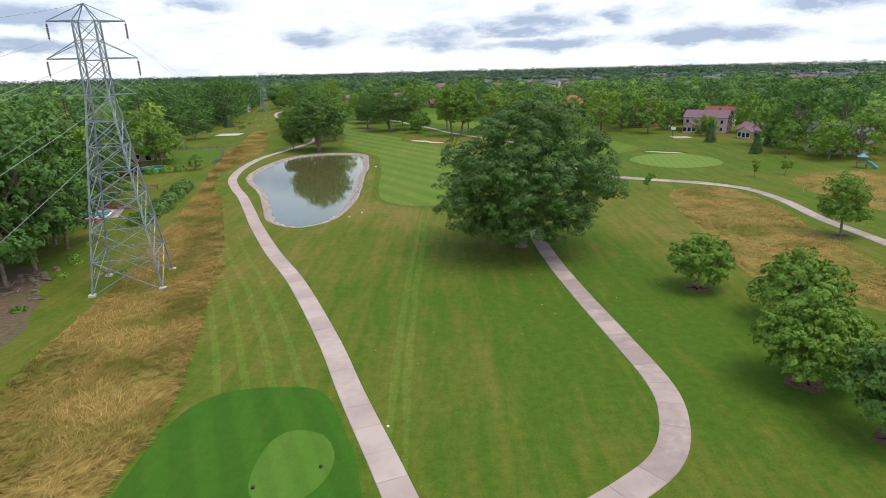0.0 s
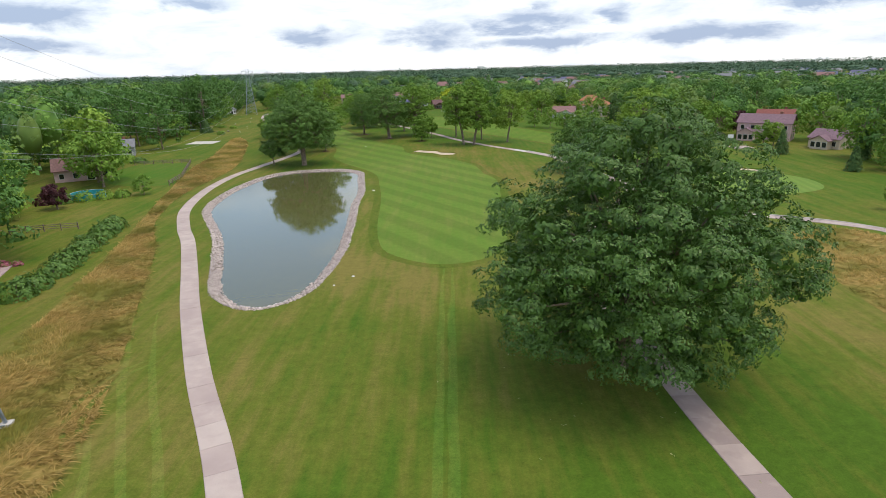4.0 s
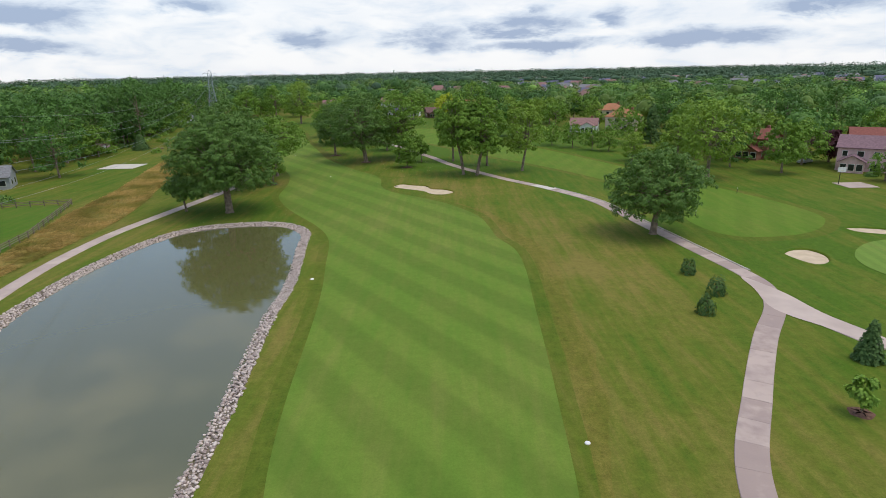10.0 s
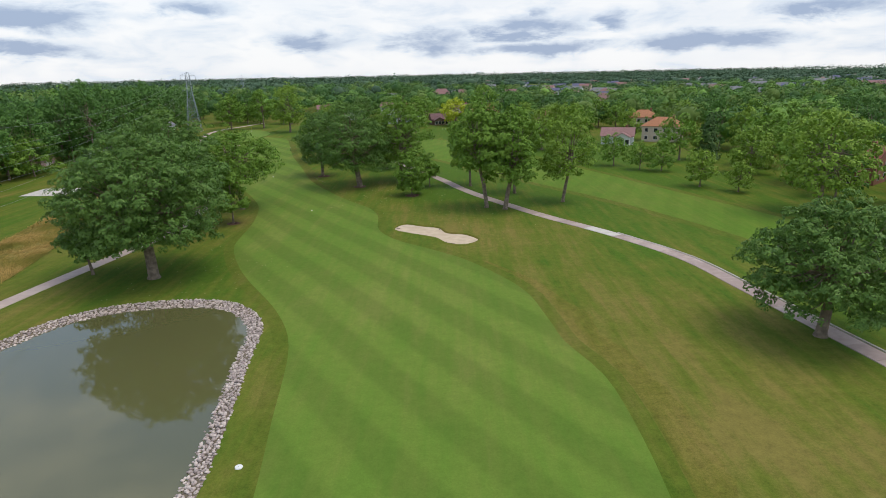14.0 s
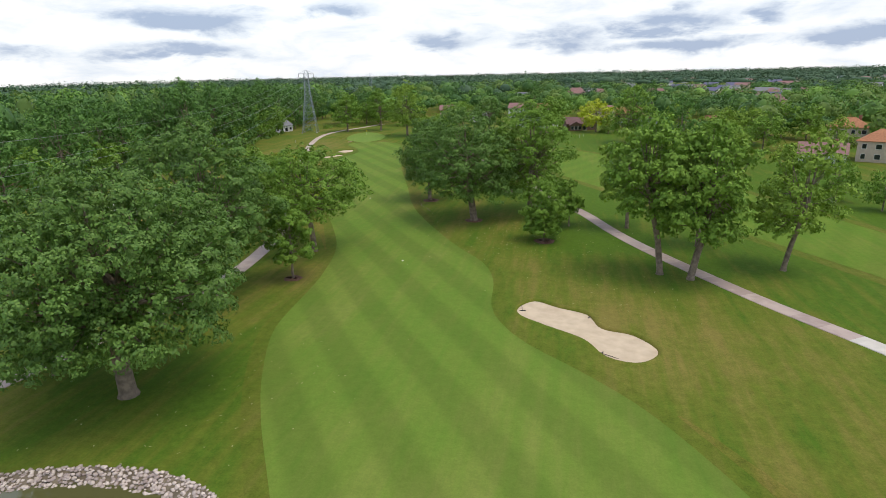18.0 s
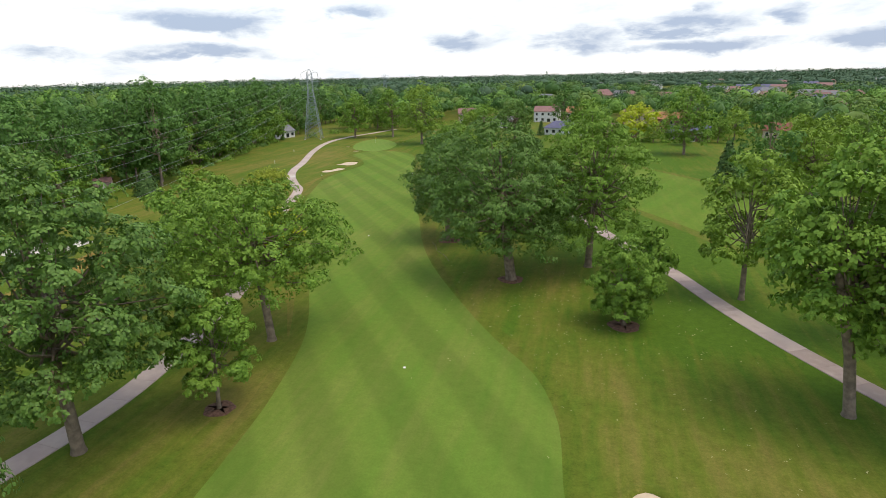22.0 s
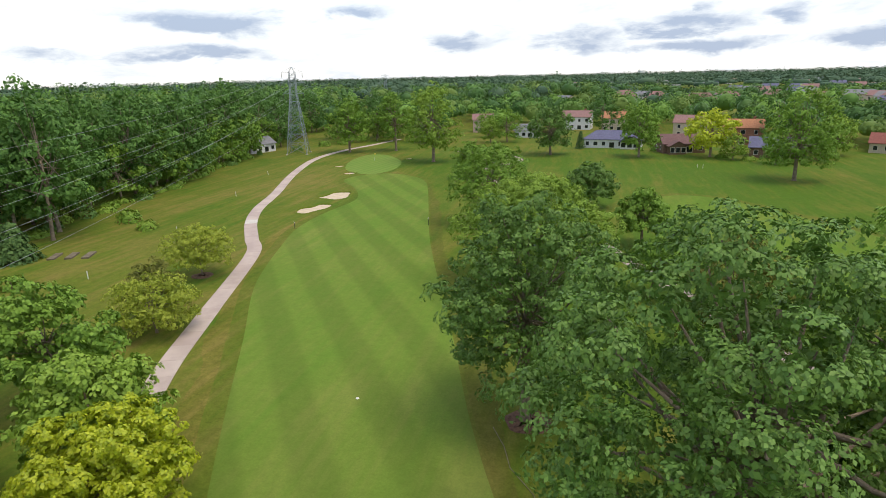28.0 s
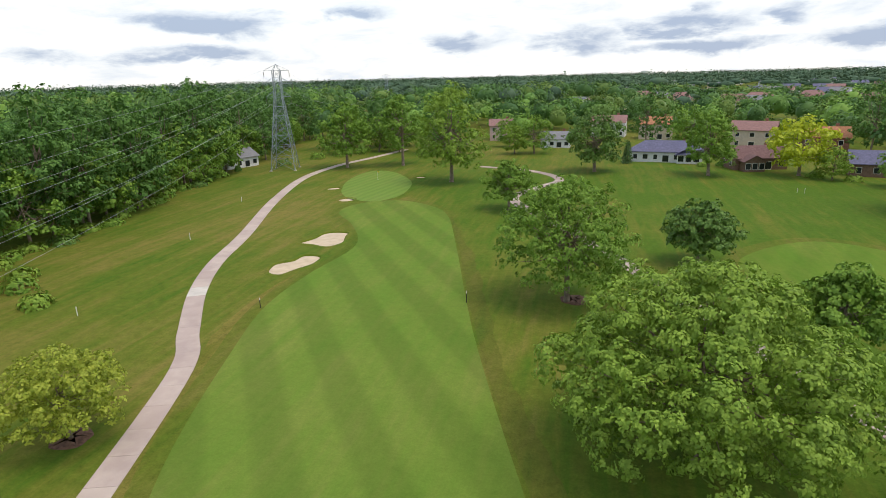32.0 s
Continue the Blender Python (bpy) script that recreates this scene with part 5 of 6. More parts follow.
house(127, 152, -50, 12, 9, 2, WHITE_WALL, ROOF_BLUE, "white two-storey house with blue-grey roof", bays=4)
house(57, 345, -20, 11, 9, 1, WHITE_WALL, ROOF_ROSE, "white house with rose shingle roof among trees", wing=(2, 5, 4, 3), bays=3)
house(75, 350, -30, 13, 10, 2, BEIGE, ROOF_ORANGE, "beige house with bright orange shingle roof", gable=False, bays=4)
house(82, 394, -20, 12, 10, 2, BEIGE, ROOF_ORANGE, "beige house with orange hipped roof", gable=False, bays=4)
house(-27, 459, -8, 19, 9, 1, WHITE_WALL, ROOF_BLUE, "white single-storey house with slate-blue shingle roof", gable=False, wing=(6, 6, 2, 2.6), bays=7)
house(-7, 447, 12, 13, 9, 1, BROWN_WALL, ROOF_BROWN, "low brown brick house with brown shingle roof", wing=(-3, 5, 3, 2.6), bays=4)
house(18.5, 437, -14, 14, 9, 1, BROWN_WALL, ROOF_BLUE, "brown brick house with dark blue shingle roof", bays=4)
house(-24, 521, -5, 12, 9, 2, BEIGE, ROOF_ORANGE, "two-storey beige house with orange roof", bays=4)
house(4, 494, -20, 13, 9, 2, BEIGE, ROOF_ROSE, "beige gabled house with rose shingle roof", bays=3)
house(-83, 516, 10, 9, 8, 2, BRICK_PINK, ROOF_ROSE, "two-storey pinkish house with rose roof behind trees", bays=3)
house(-60, 492, 0, 10, 8, 1, WHITE_WALL, ROOF_GREY, "white house with pale grey roof", bays=4)
house(-41, 530, -8, 13, 9, 2, WHITE_WALL, ROOF_ROSE, "white two-storey house with rose roof", bays=4)
house(17, 472, -14, 12, 9, 2, BRICK_RED, ROOF_ORANGE, "orange brick house with orange-brown roof", bays=3)
house(55, 448, -25, 15, 9, 1, BEIGE, ROOF_RED, "long house with rust-red roof among trees", bays=5)
house(-152, 436, 70, 11, 8, 1, WHITE_WALL, ROOF_GREY, "white house with porch at the edge of the woods", bays=4)
house(-117, 235, 25, 12, 8, 1, GREY_WALL, ROOF_GREY, "grey-blue house among garden trees", bays=4)
house(-101, 190, 30, 13, 9, 1, BRICK_PINK, ROOF_ROSE, "pinkish brick house behind garden trees", bays=4)
for x, y, tn, w in ((-8, 786, 0, 20), (13, 734, 0, 17), (36, 682, 0, 22), (58, 710, 0, 22), (95, 730, -10, 20), (107, 556, -20, 14), (130, 640, -15, 16), (165, 690, -15, 18)):
    house(x, y, tn, w, 13, 2, BEIGE, ROOF_ROSE, "large beige estate house with hipped rose roof", gable=False, pitch=0.75, chimney=False, bays=5)

# far houses of the suburb, built once in four kinds and repeated
rng = np.random.default_rng(77)
KINDS = [house(300 + 25 * i, 620 + 30 * i, -15, 13 + i, 9, 2, wl_, rf_, lb_, bays=3, chimney=False) for i, (wl_, rf_, lb_) in enumerate(
    ((WHITE_WALL, ROOF_GREY, "white far-off suburban house with grey roof"), (BEIGE, ROOF_ROSE, "beige far-off suburban house with rose roof"),
     (WHITE_WALL, ROOF_BLUE, "white far-off suburban house with blue-grey roof"), (BEIGE, ROOF_GREY, "beige far-off suburban house with grey roof")))]
for i, (hx, hy) in enumerate(FAR_HOUSES):
    copy_thing(KINDS[i % 4], pose(hx, hy, 0, 0, 0, rng.uniform(-60, 60)) @ Matrix.Scale(rng.uniform(1.0, 1.35), 4))
wt = thing("water_tower", (167, 2980, 0), "distant white water tower on the horizon", "tower")
put("tank", *tube([(0, 0, 22), (0, 0, 24), (0, 0, 34), (0, 0, 36)], [6, 17, 17, 4], 16), WHITE_PAINT, wt)
put("shaft", *tube([(0, 0, 0), (0, 0, 23)], [6, 5], 10), WHITE_PAINT, wt)

# ---- trees of gardens and wood edges: a few kinds, repeated ----
def small_kinds(seed, h, r, leaf, label, name, n=3, clear=1.6):
    return [tree_thing(name, (-400 - 30 * i, -300 - seed, 0), label, broad_tree(seed + i, h, r, 30, 820, 0.52, 0.25, clear, leaf, lobe_r=0.32, per=3), BARK, leaf) for i in range(n)]


def fir(name, x, y, h, r, label, tiers=9, per=60, size=0.3):
    rng = np.random.default_rng(int(h * 100))
    pos, nrm = [], []
    for i in range(tiers):
        u = i / tiers
        z = 0.12 * h + u * 0.86 * h
        rr = r * (1 - u) ** 0.85 + 0.03 * h
        k = max(8, int(per * (1 - u * 0.75)))
        a = rng.uniform(0, 2 * math.pi, k)
        q = rr * np.sqrt(rng.uniform(0.12, 1.0, k))
        pos.append(np.stack([q * np.cos(a), q * np.sin(a), z - q * 0.25 + rng.normal(0, 0.02 * h, k)], 1))
        nrm.append(np.stack([np.cos(a), np.sin(a), np.full(k, 0.9)], 1))
    lv, lf, ln = leaves(rng, np.concatenate(pos), np.concatenate(nrm), size, 4)
    v, f = tube([(0, 0, -0.1), (0, 0, h * 0.5), (0, 0, h * 0.97)], [0.03 * h * 0.6, 0.012 * h, 0.01], 6)
    return tree_thing(name, (x, y, 0), label, (v, f, lv, lf, ln), BARK, LEAF_FIR, group="conifers")


FIR = "small dark green fir on the grass"
fir("fir_tree", 34.6, 139.2, 4.0, 1.15, "young fir beside the cart path", 15, 90, 0.24)
fir("fir_tree", -115.4, 309.8, 6.2, 3.4, "broad bluish spruce near the garden beds", 11, 110, 0.45)
fir("fir_tree", 13.6, 345, 10, 2.7, "slender dark fir on the mown grass", 13, 80, 0.45)
fir("fir_tree", 90.8, 202.4, 7.4, 1.9, "slender fir before the houses", 13, 60, 0.38)
fir("fir_tree", 91.8, 173.1, 6.2, 1.8, "slender fir before the houses", 13, 60, 0.38)
fir("fir_tree", 38.3, 131, 1.6, 1.0, FIR, 6, 40, 0.25)
fir("fir_tree", -38, 452, 6.5, 1.5, "narrow dark conifer beside the white house", 11, 50, 0.4)
fir("fir_tree", 105, 190, 8, 2.4, "dark conifer in the gardens", 12, 60, 0.5)
fir("fir_tree", 70, 300, 14, 3.4, "tall dark spruce among the garden trees", 14, 70, 0.6)

K_MID = small_kinds(300, 14, 6.4, LEAF_MID, "mid-green broadleaf tree among the gardens", "garden_tree")
K_LIGHT = small_kinds(320, 13, 5.8, LEAF_LIGHT, "light-green broadleaf tree among the gardens", "garden_tree")
K_OAK = small_kinds(340, 18.5, 7, LEAF_EDGE, "dark green tall tree at the wood's edge", "wood_edge_tree")
K_YEL = small_kinds(360, 11, 5.6, LEAF_YELLOW, "yellow-green broadleaf tree among the gardens", "garden_tree", n=1)
K_RED = small_kinds(370, 8, 4, LEAF_RED, "purple-leaved tree beside a house", "garden_tree", n=1)
K_TALL = small_kinds(380, 21, 6.2, LEAF_EDGE, "tall green tree at the wood's edge", "wood_edge_tree", clear=3.0)
rng = np.random.default_rng(5)


def plant(kind, x, y, k=1.0):
    src = kind[int(rng.integers(len(kind)))]
    s = k * rng.uniform(0.92, 1.08)
    return copy_thing(src, pose(x, y, 0, 0, 0, rng.uniform(0, 360)) @ Matrix.Diagonal((s * rng.uniform(0.9, 1.12), s * rng.uniform(0.9, 1.12), s, 1)))


def along(points, step, kinds, lo, hi, spread):
    for x, y in curve(points, step):
        if any(math.hypot(x - gx, y - gy) < gr for gx, gy, gr in HOUSE_GAPS):
            continue
        plant(kinds[int(rng.integers(len(kinds)))], x + rng.uniform(-spread, spread), y + rng.uniform(-spread, spread), rng.uniform(lo, hi))


# single garden trees
for kind, x, y, k in ((K_MID, 40.6, 291.5, 0.66), (K_MID, 45.4, 284, 0.6), (K_MID, 50.1, 281.2, 0.58), (K_LIGHT, 50.8, 259.2, 0.66), (K_LIGHT, 56.2, 252.5, 0.55), (K_MID, 35, 299, 0.66),
                      (K_LIGHT, -93, 183, 1.4), (K_MID, -88, 176, 1.1), (K_MID, -72.7, 165.2, 0.36), (K_YEL, 0, 434, 1.25), (K_OAK, 17.6, 329, 1.08), 
                      (K_MID, -65.8, 472, 0.98), (K_LIGHT, -72, 470, 0.8), (K_RED, 101, 250, 1.05), (K_RED, -84, 152, 0.7), 
                      (K_MID, 106, 192, 1.15), (K_OAK, 108, 181, 1.1), (K_MID, 113, 160, 0.9), (K_LIGHT, 98, 220, 0.6), (K_MID, 96, 222, 0.55), (K_LIGHT, 66, 70, 0.55), (K_MID, 14, 420, 0.6), (K_LIGHT, 5, 428, 0.6), (K_MID, 27, 428, 0.7),
                      (K_MID, -104, 205, 1.0), (K_MID, -110, 214, 1.1), (K_OAK, -72, 118, 1.05), (K_MID, -80, 128, 1.0), (K_LIGHT, -89, 141, 1.2), (K_MID, -98, 154, 1.15), (K_OAK, -108, 250, 1.1),
                      (K_MID, 104, 158, 0.8), (K_LIGHT, 108, 166, 0.85), (K_MID, 100, 172, 0.75), (K_OAK, 72, 245, 0.9), (K_MID, 92, 247, 0.9), (K_LIGHT, 70, 275, 0.9), (K_MID, 62, 300, 1.0), (K_MID, 78, 285, 1.1), (K_LIGHT, 36, 352, 0.8)):
    plant(kind, x, y, k)
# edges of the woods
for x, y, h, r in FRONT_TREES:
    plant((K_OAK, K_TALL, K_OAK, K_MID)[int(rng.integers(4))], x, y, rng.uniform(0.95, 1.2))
along([(-62, 60), (-63, 74), (-64, 88), (-76, 100)], 7, (K_OAK, K_TALL), 0.95, 1.15, 2)
along([(-122, 262), (-124, 300)], 7, (K_OAK, K_MID, K_TALL), 0.85, 1.05, 2)
along([(-127, 318), (-133, 338), (-135, 355), (-138, 374), (-145, 396), (-150, 428)], 4.6, (K_OAK, K_TALL, K_MID), 0.95, 1.15, 2)
along([(-120, 320), (-125, 326)], 4, (K_TALL,), 1.1, 1.2, 1)
along([(-152, 445), (-158, 480), (-170, 530)], 9, (K_OAK, K_MID), 0.8, 1.0, 3)
along([(124, 160), (126, 200), (118, 240), (98, 275), (88, 305), (66, 348), (46, 390), (34, 418)], 9, (K_MID, K_LIGHT, K_OAK), 0.75, 1.1, 4)
along([(36, 425), (25, 462), (-12, 478), (-50, 500), (-95, 488), (-138, 486)], 8, (K_MID, K_LIGHT, K_OAK, K_TALL), 0.75, 1.05, 4)
along([(-128, 470), (-110, 475), (-92, 470)], 8, (K_OAK, K_MID), 0.9, 1.1, 3)
along([(30, 440), (60, 420), (90, 380), (110, 330), (130, 280), (150, 220)], 10, (K_MID, K_LIGHT, K_OAK), 0.8, 1.15, 5)


# bushes and hedges
def bush(x, y, h, r, leaf, label, n=170, size=0.42, name="bush", group="bushes"):
    rg = np.random.default_rng(int(abs(x * 31 + y * 17)))
    d = rg.normal(0, 1, (n, 3))
    d /= np.linalg.norm(d, axis=1)[:, None]
    d[:, 2] = np.abs(d[:, 2])
    lump = 1 + 0.18 * np.sin(d[:, :1] * 5 + x) * np.sin(d[:, 1:2] * 5 + y)
    lv, lf, ln = leaves(rg, d * lump * np.array([r, r, h]) * rg.uniform(0.8, 1.0, (n, 1)), d, size, 3)
    ob = thing(name, (x, y, 0), label, "bush", group)
    v, f = tube([(0, 0, -0.05), (0, 0, h * 0.5), (0.1 * r, 0, h * 0.8)], [0.09, 0.07, 0.02], 6)
    put("stem", v, f, BARK, ob)
    c = new("foliage", fast_mesh("foliage", lv, lf, leaf, ln))
    c.parent = ob


for x, y, h, r in ((28.1, 163, 2.2, 1.0), (28.5, 155.8, 2.4, 1.15), (24.8, 150.2, 2.3, 0.95)):
    bush(x, y, h * 0.95, r, LEAF_FIR, "small dark bushy pine on the grass", 240, 0.24, "pine_shrub", "pine shrubs")
for x, y in curve([(-56.8, 102), (-57.5, 110), (-60, 121), (-63, 135)], 3.3):
    bush(x, y, 2.3 + 0.3 * math.sin(y), 2.3, LEAF_OAK, "rounded green shrub of a long hedge", 260, 0.36, group="hedge shrubs")
for x, y, h, r, lf in ((-83, 160, 2.2, 2.2, LEAF_MID), (-79.5, 161.5, 2, 2, LEAF_LIGHT), (-76.5, 163, 1.8, 1.8, LEAF_MID), (-86.5, 158, 2.3, 2.2, LEAF_OAK), (-90, 157, 2.2, 2, LEAF_RED), (-104, 219, 1.8, 3, LEAF_OAK), (-108, 222, 1.8, 3, LEAF_OAK),
                       (-100, 217, 1.6, 2.6, LEAF_OAK), (-105, 300, 1.6, 2.0, LEAF_MID), (-110, 330, 1.5, 2, LEAF_LIGHT), (-117, 334, 1.6, 2.2, LEAF_MID), (-121, 338, 1.4, 2, LEAF_LIGHT), (-14, 449, 1.3, 1.6, LEAF_MID), (-19, 447.5, 1.2, 1.4, LEAF_LIGHT),
                       (3, 432, 1.3, 1.8, LEAF_MID), (9, 427, 1.3, 2, LEAF_LIGHT), (93, 254, 1.2, 1.5, LEAF_MID), (97, 228, 1.0, 1.3, LEAF_OAK), (-138, 440, 2, 2.5, LEAF_OAK), (-134, 455, 2.2, 2.6, LEAF_MID), (-129, 462, 2.4, 3, LEAF_MID), (-146, 428, 1.6, 1, LEAF_OAK)):
    bush(x, y, h, r, lf, "low rounded garden shrub", 150)
for x, y in curve([(-124, 300), (-127, 322), (-131, 345), (-134, 366), (-141, 390), (-146, 420)], 4.2):
    bush(x + 1.5 * math.sin(y), y, 1.6 + 0.6 * math.sin(3 * y), 2.4, (LEAF_MID, LEAF_LIGHT, LEAF_OAK)[int(y) % 3], "ragged undergrowth shrub at the wood's edge", 110, 0.5, group="undergrowth")
for i in range(14):
    bush(-74.5 + (i % 7) * 1.4, 103.5 + (i // 7) * 11 + (i % 3) * 0.5, 0.7, 0.7, PINK, "pink flowering shrub beside the pool", 60, 0.3, "flower_bush", "flower bushes")

# mulch rings under the young trees
for x, y, r in ((30, 63.8, 1.3), (36, 54, 1.3), (29.8, 41.5, 1.5), (31.6, 33.5, 1.4), (60.3, 84.7, 1.4), (-44.8, 233, 1.2), (-13.4, 255.6, 1.6), (-38.3, 283.8, 1.7), (-83.8, 309, 1.4), (28.4, 131, 0.9), (-26.5, 267.5, 1.6), (-49.5, 343, 1.6)):
    ring = np.array([(x + r * (1 + 0.08 * math.sin(5 * a + x)) * math.cos(a), y + r * (1 + 0.08 * math.cos(3 * a + y)) * math.sin(a)) for a in np.linspace(0, 2 * math.pi, 22, endpoint=False)])
    mr = skirt("mulch_ring", [(ring, 0.003), (inset(ring, 0.15), 0.07), (inset(ring, r * 0.9), 0.12)], MULCH)
    tagged(mr, "dark reddish bark mulch ring round a tree", "mulch", "mulch rings")
tree_thing("sapling", (28.4, 131, 0), "thin staked sapling in a mulch ring", broad_tree(411, 3.1, 1.2, 10, 160, 0.3, 0.04, 0.9, LEAF_MID, per=4), BARK, LEAF_MID)

for x, y, h, sd in ((72.6, 135.5, 4.6, 412), (80.7, 137.2, 4.8, 413), (43.3, 122, 4.2, 414)):
    tree_thing("sapling", (x, y, 0), "thin young sapling with sparse leaves on the grass", broad_tree(sd, h, 1.35, 9, 260, 0.24, 0.05, 1.3, LEAF_LIGHT, per=4, lobe_r=0.4), BARK, LEAF_LIGHT, group="saplings")

# ---- riprap round the pond ----
def stone_mesh(seed):
    rg = np.random.default_rng(seed)
    bm = bmesh.new()
    bmesh.ops.create_icosphere(bm, subdivisions=1, radius=0.5)
    for vtx in bm.verts:
        vtx.co = Vector((vtx.co.x * 1.2, vtx.co.y, vtx.co.z * 0.7)) * float(rg.uniform(0.72, 1.15))
    v, f = [tuple(q.co) for q in bm.verts], [tuple(i.index for i in fc.verts) for fc in bm.faces]
    bm.free()
    return np.array(v), np.array(f)


SHAPES = [stone_mesh(s) for s in range(8)]
rng = np.random.default_rng(9)
line_p = curve(POND, 0.27, True)
spots = []
for band in np.arange(0.1, 1.55, 0.23):
    lp = inset(line_p, band)
    sel = lp + rng.uniform(-0.17, 0.17, lp.shape)
    spots += [(x, y, -0.02 - 0.30 * (band - 0.3) if band > 0.3 else 0.02) for x, y in sel]
spots = np.array(spots)
hero = (spots[:, 0] > -27) & (spots[:, 1] > 118) & (spots[:, 1] < 137)
hero_idx = np.flatnonzero(hero)[:300]
rip = thing("riprap", (0, 0, 0), "band of pale broken riprap stones round the pond", "stones", kind="structure")
meshes = []
for v, f in SHAPES:
    meshes.append(fast_mesh("stone", v, f, STONE_ONE))
for i in hero_idx:
    ob = new("stone", meshes[int(rng.integers(8))])
    ob.parent = rip
    s = rng.uniform(0.17, 0.39)
    ob.matrix_basis = pose(*spots[i], rng.uniform(-25, 25), rng.uniform(-25, 25), rng.uniform(0, 360)) @ Matrix.Scale(s, 4)
rest = np.setdiff1d(np.arange(len(spots)), hero_idx)
vs, fs, o = [], [], 0
for i in rest:
    v, f = SHAPES[int(rng.integers(8))]
    a, s = rng.uniform(0, 6.28), rng.uniform(0.17, 0.39)
    c_, s_ = math.cos(a), math.sin(a)
    tl = rng.uniform(-0.35, 0.35)
    w = v @ np.array([[c_, s_, tl], [-s_, c_, 0], [-tl, 0, 1]])
    vs.append(w * s + spots[i])
    fs.append(f + o)
    o += len(v)
rs = new("riprap_stones", fast_mesh("riprap_stones", np.concatenate(vs), np.concatenate(fs), STONE))
rs.parent = rip
tagged(rs, "pale grey and tan broken stones", kind="stuff")

# ---- tall dry grass ----
def tall_grass(name, loop, density, seed):
    rg = np.random.default_rng(seed)
    lo, hi = loop.min(0), loop.max(0)
    n = int((hi - lo).prod() * density)
    p = rg.uniform(lo, hi, (n, 2))
    p = p[inside(p, loop)]
    # tufts thin out and lie over together as the wind left them
    wave = np.sin(p[:, 0] * 0.55 + 1.3 * np.sin(p[:, 1] * 0.21)) + np.sin(p[:, 1] * 0.43 + 0.9 * np.sin(p[:, 0] * 0.3))
    p = p[rg.random(len(p)) < 0.66 + 0.2 * wave]
    n = len(p)
    ang = 0.6 + 1.1 * np.sin(p[:, 0] * 0.31 + p[:, 1] * 0.11) + 0.7 * np.sin(p[:, 1] * 0.37) + rg.normal(0, 0.35, n)
    per = 5
    q = np.repeat(p, per, 0) + rg.normal(0, 0.16, (n * per, 2))
    a = np.repeat(ang, per) + rg.normal(0, 0.5, n * per)
    ln = rg.uniform(0.6, 1.25, n * per)
    d = np.stack([np.cos(a), np.sin(a)], 1)
    side = np.stack([-d[:, 1], d[:, 0]], 1) * rg.uniform(0.018, 0.042, (n * per, 1))
    b0, b1 = np.c_[q - side, np.zeros(len(q))], np.c_[q + side, np.zeros(len(q))]
    mid = np.c_[q + d * ln[:, None] * 0.35, ln * rg.uniform(0.16, 0.34, len(q))]
    tip = np.c_[q + d * ln[:, None], ln * rg.uniform(0.05, 0.3, len(q))]
    v = np.stack([b0, b1, mid + np.c_[side, np.zeros(len(q))], tip, mid - np.c_[side, np.zeros(len(q))]], 1).reshape(-1, 3)
    i = np.arange(len(q))[:, None] * 5
    f = np.concatenate([i + [0, 1, 2], i + [0, 2, 4], i + [4, 2, 3]], 1).reshape(-1, 3)
    tagged(new(name, fast_mesh(name, v, f, STRAW)), "tall dry tan and olive fescue grass lying over", "grass", kind="stuff")


for k, (lp, dens) in enumerate(zip(fescues, (6.5, 3.2, 1.6, 6))):
    tall_grass("tall_grass", lp, dens, 40 + k)

# ---- small things ----
soil_patch = sheet("bare_ground", [curve([(-41, 40), (-44.7, 50.3), (-45.4, 55), (-47.6, 59), (-50.4, 65), (-53.4, 67.2), (-53.2, 70.2), (-55.2, 73), (-58, 76), (-72, 78), (-80, 62), (-62, 40)], 1.5, True)], 0.012, DEBRIS)
tagged(soil_patch, "bare brown ground with brush beside the woods", "ground", kind="structure")
rng = np.random.default_rng(61)
for x, y, h in ((-56.7, 70.5, 0.9), (-55.4, 70.6, 0.8), (-53.8, 69.2, 0.7), (-54.4, 71.6, 1.0), (-57.6, 69.2, 0.6), (-55.2, 75.4, 0.5), (-52.2, 66.5, 0.4)):
    r = rng.uniform(0.28, 0.45)
    st = thing("tree_stump", (x, y, 0), "cut grey-brown tree stump on bare ground", "stump", "stumps", turn=rng.uniform(0, 360))
    put("stump", *tube([(0, 0, -0.1), (0, 0, 0.15), (0.04, 0, h * 0.7), (0.06, 0.03, h)], [r * 1.35, r * 1.05, r, r * 0.95], 10), BARK, st)
    put("cut_face", *tube([(0.06, 0.03, h - 0.02), (0.06, 0.03, h + 0.012), (0.06, 0.03, h + 0.014)], [r * 0.9, r * 0.88, 0.01], 10), WOOD, st, "pale sawn top")
for i in range(26):
    x, y, a = rng.uniform(-58, -49), rng.uniform(60, 74), rng.uniform(0, 6.28)
    if x > -50.5 - (y - 65) * 0.45:
        continue
    ln, r = rng.uniform(1.2, 3.4), rng.uniform(0.06, 0.17)
    z = r * 0.7
    lg = put("log", *tube([(-ln / 2 * math.cos(a), -ln / 2 * math.sin(a), z), (0, 0.05, z + 0.04), (ln / 2 * math.cos(a), ln / 2 * math.sin(a), z)], [r, r, r * 0.7], 7), BARK if i % 3 else WOOD)
    lg.location = (x, y, 0)
    tagged(lg, "fallen brown branch lying on bare ground", "log", "brush and logs")
for x, y, k in ((-57.4, 68.6, 0.95), (-58.2, 75.3, 1.0), (-60.5, 86.2, 1.0), (-61, 79.5, 1.05)):
    plant(K_TALL, x, y, k)
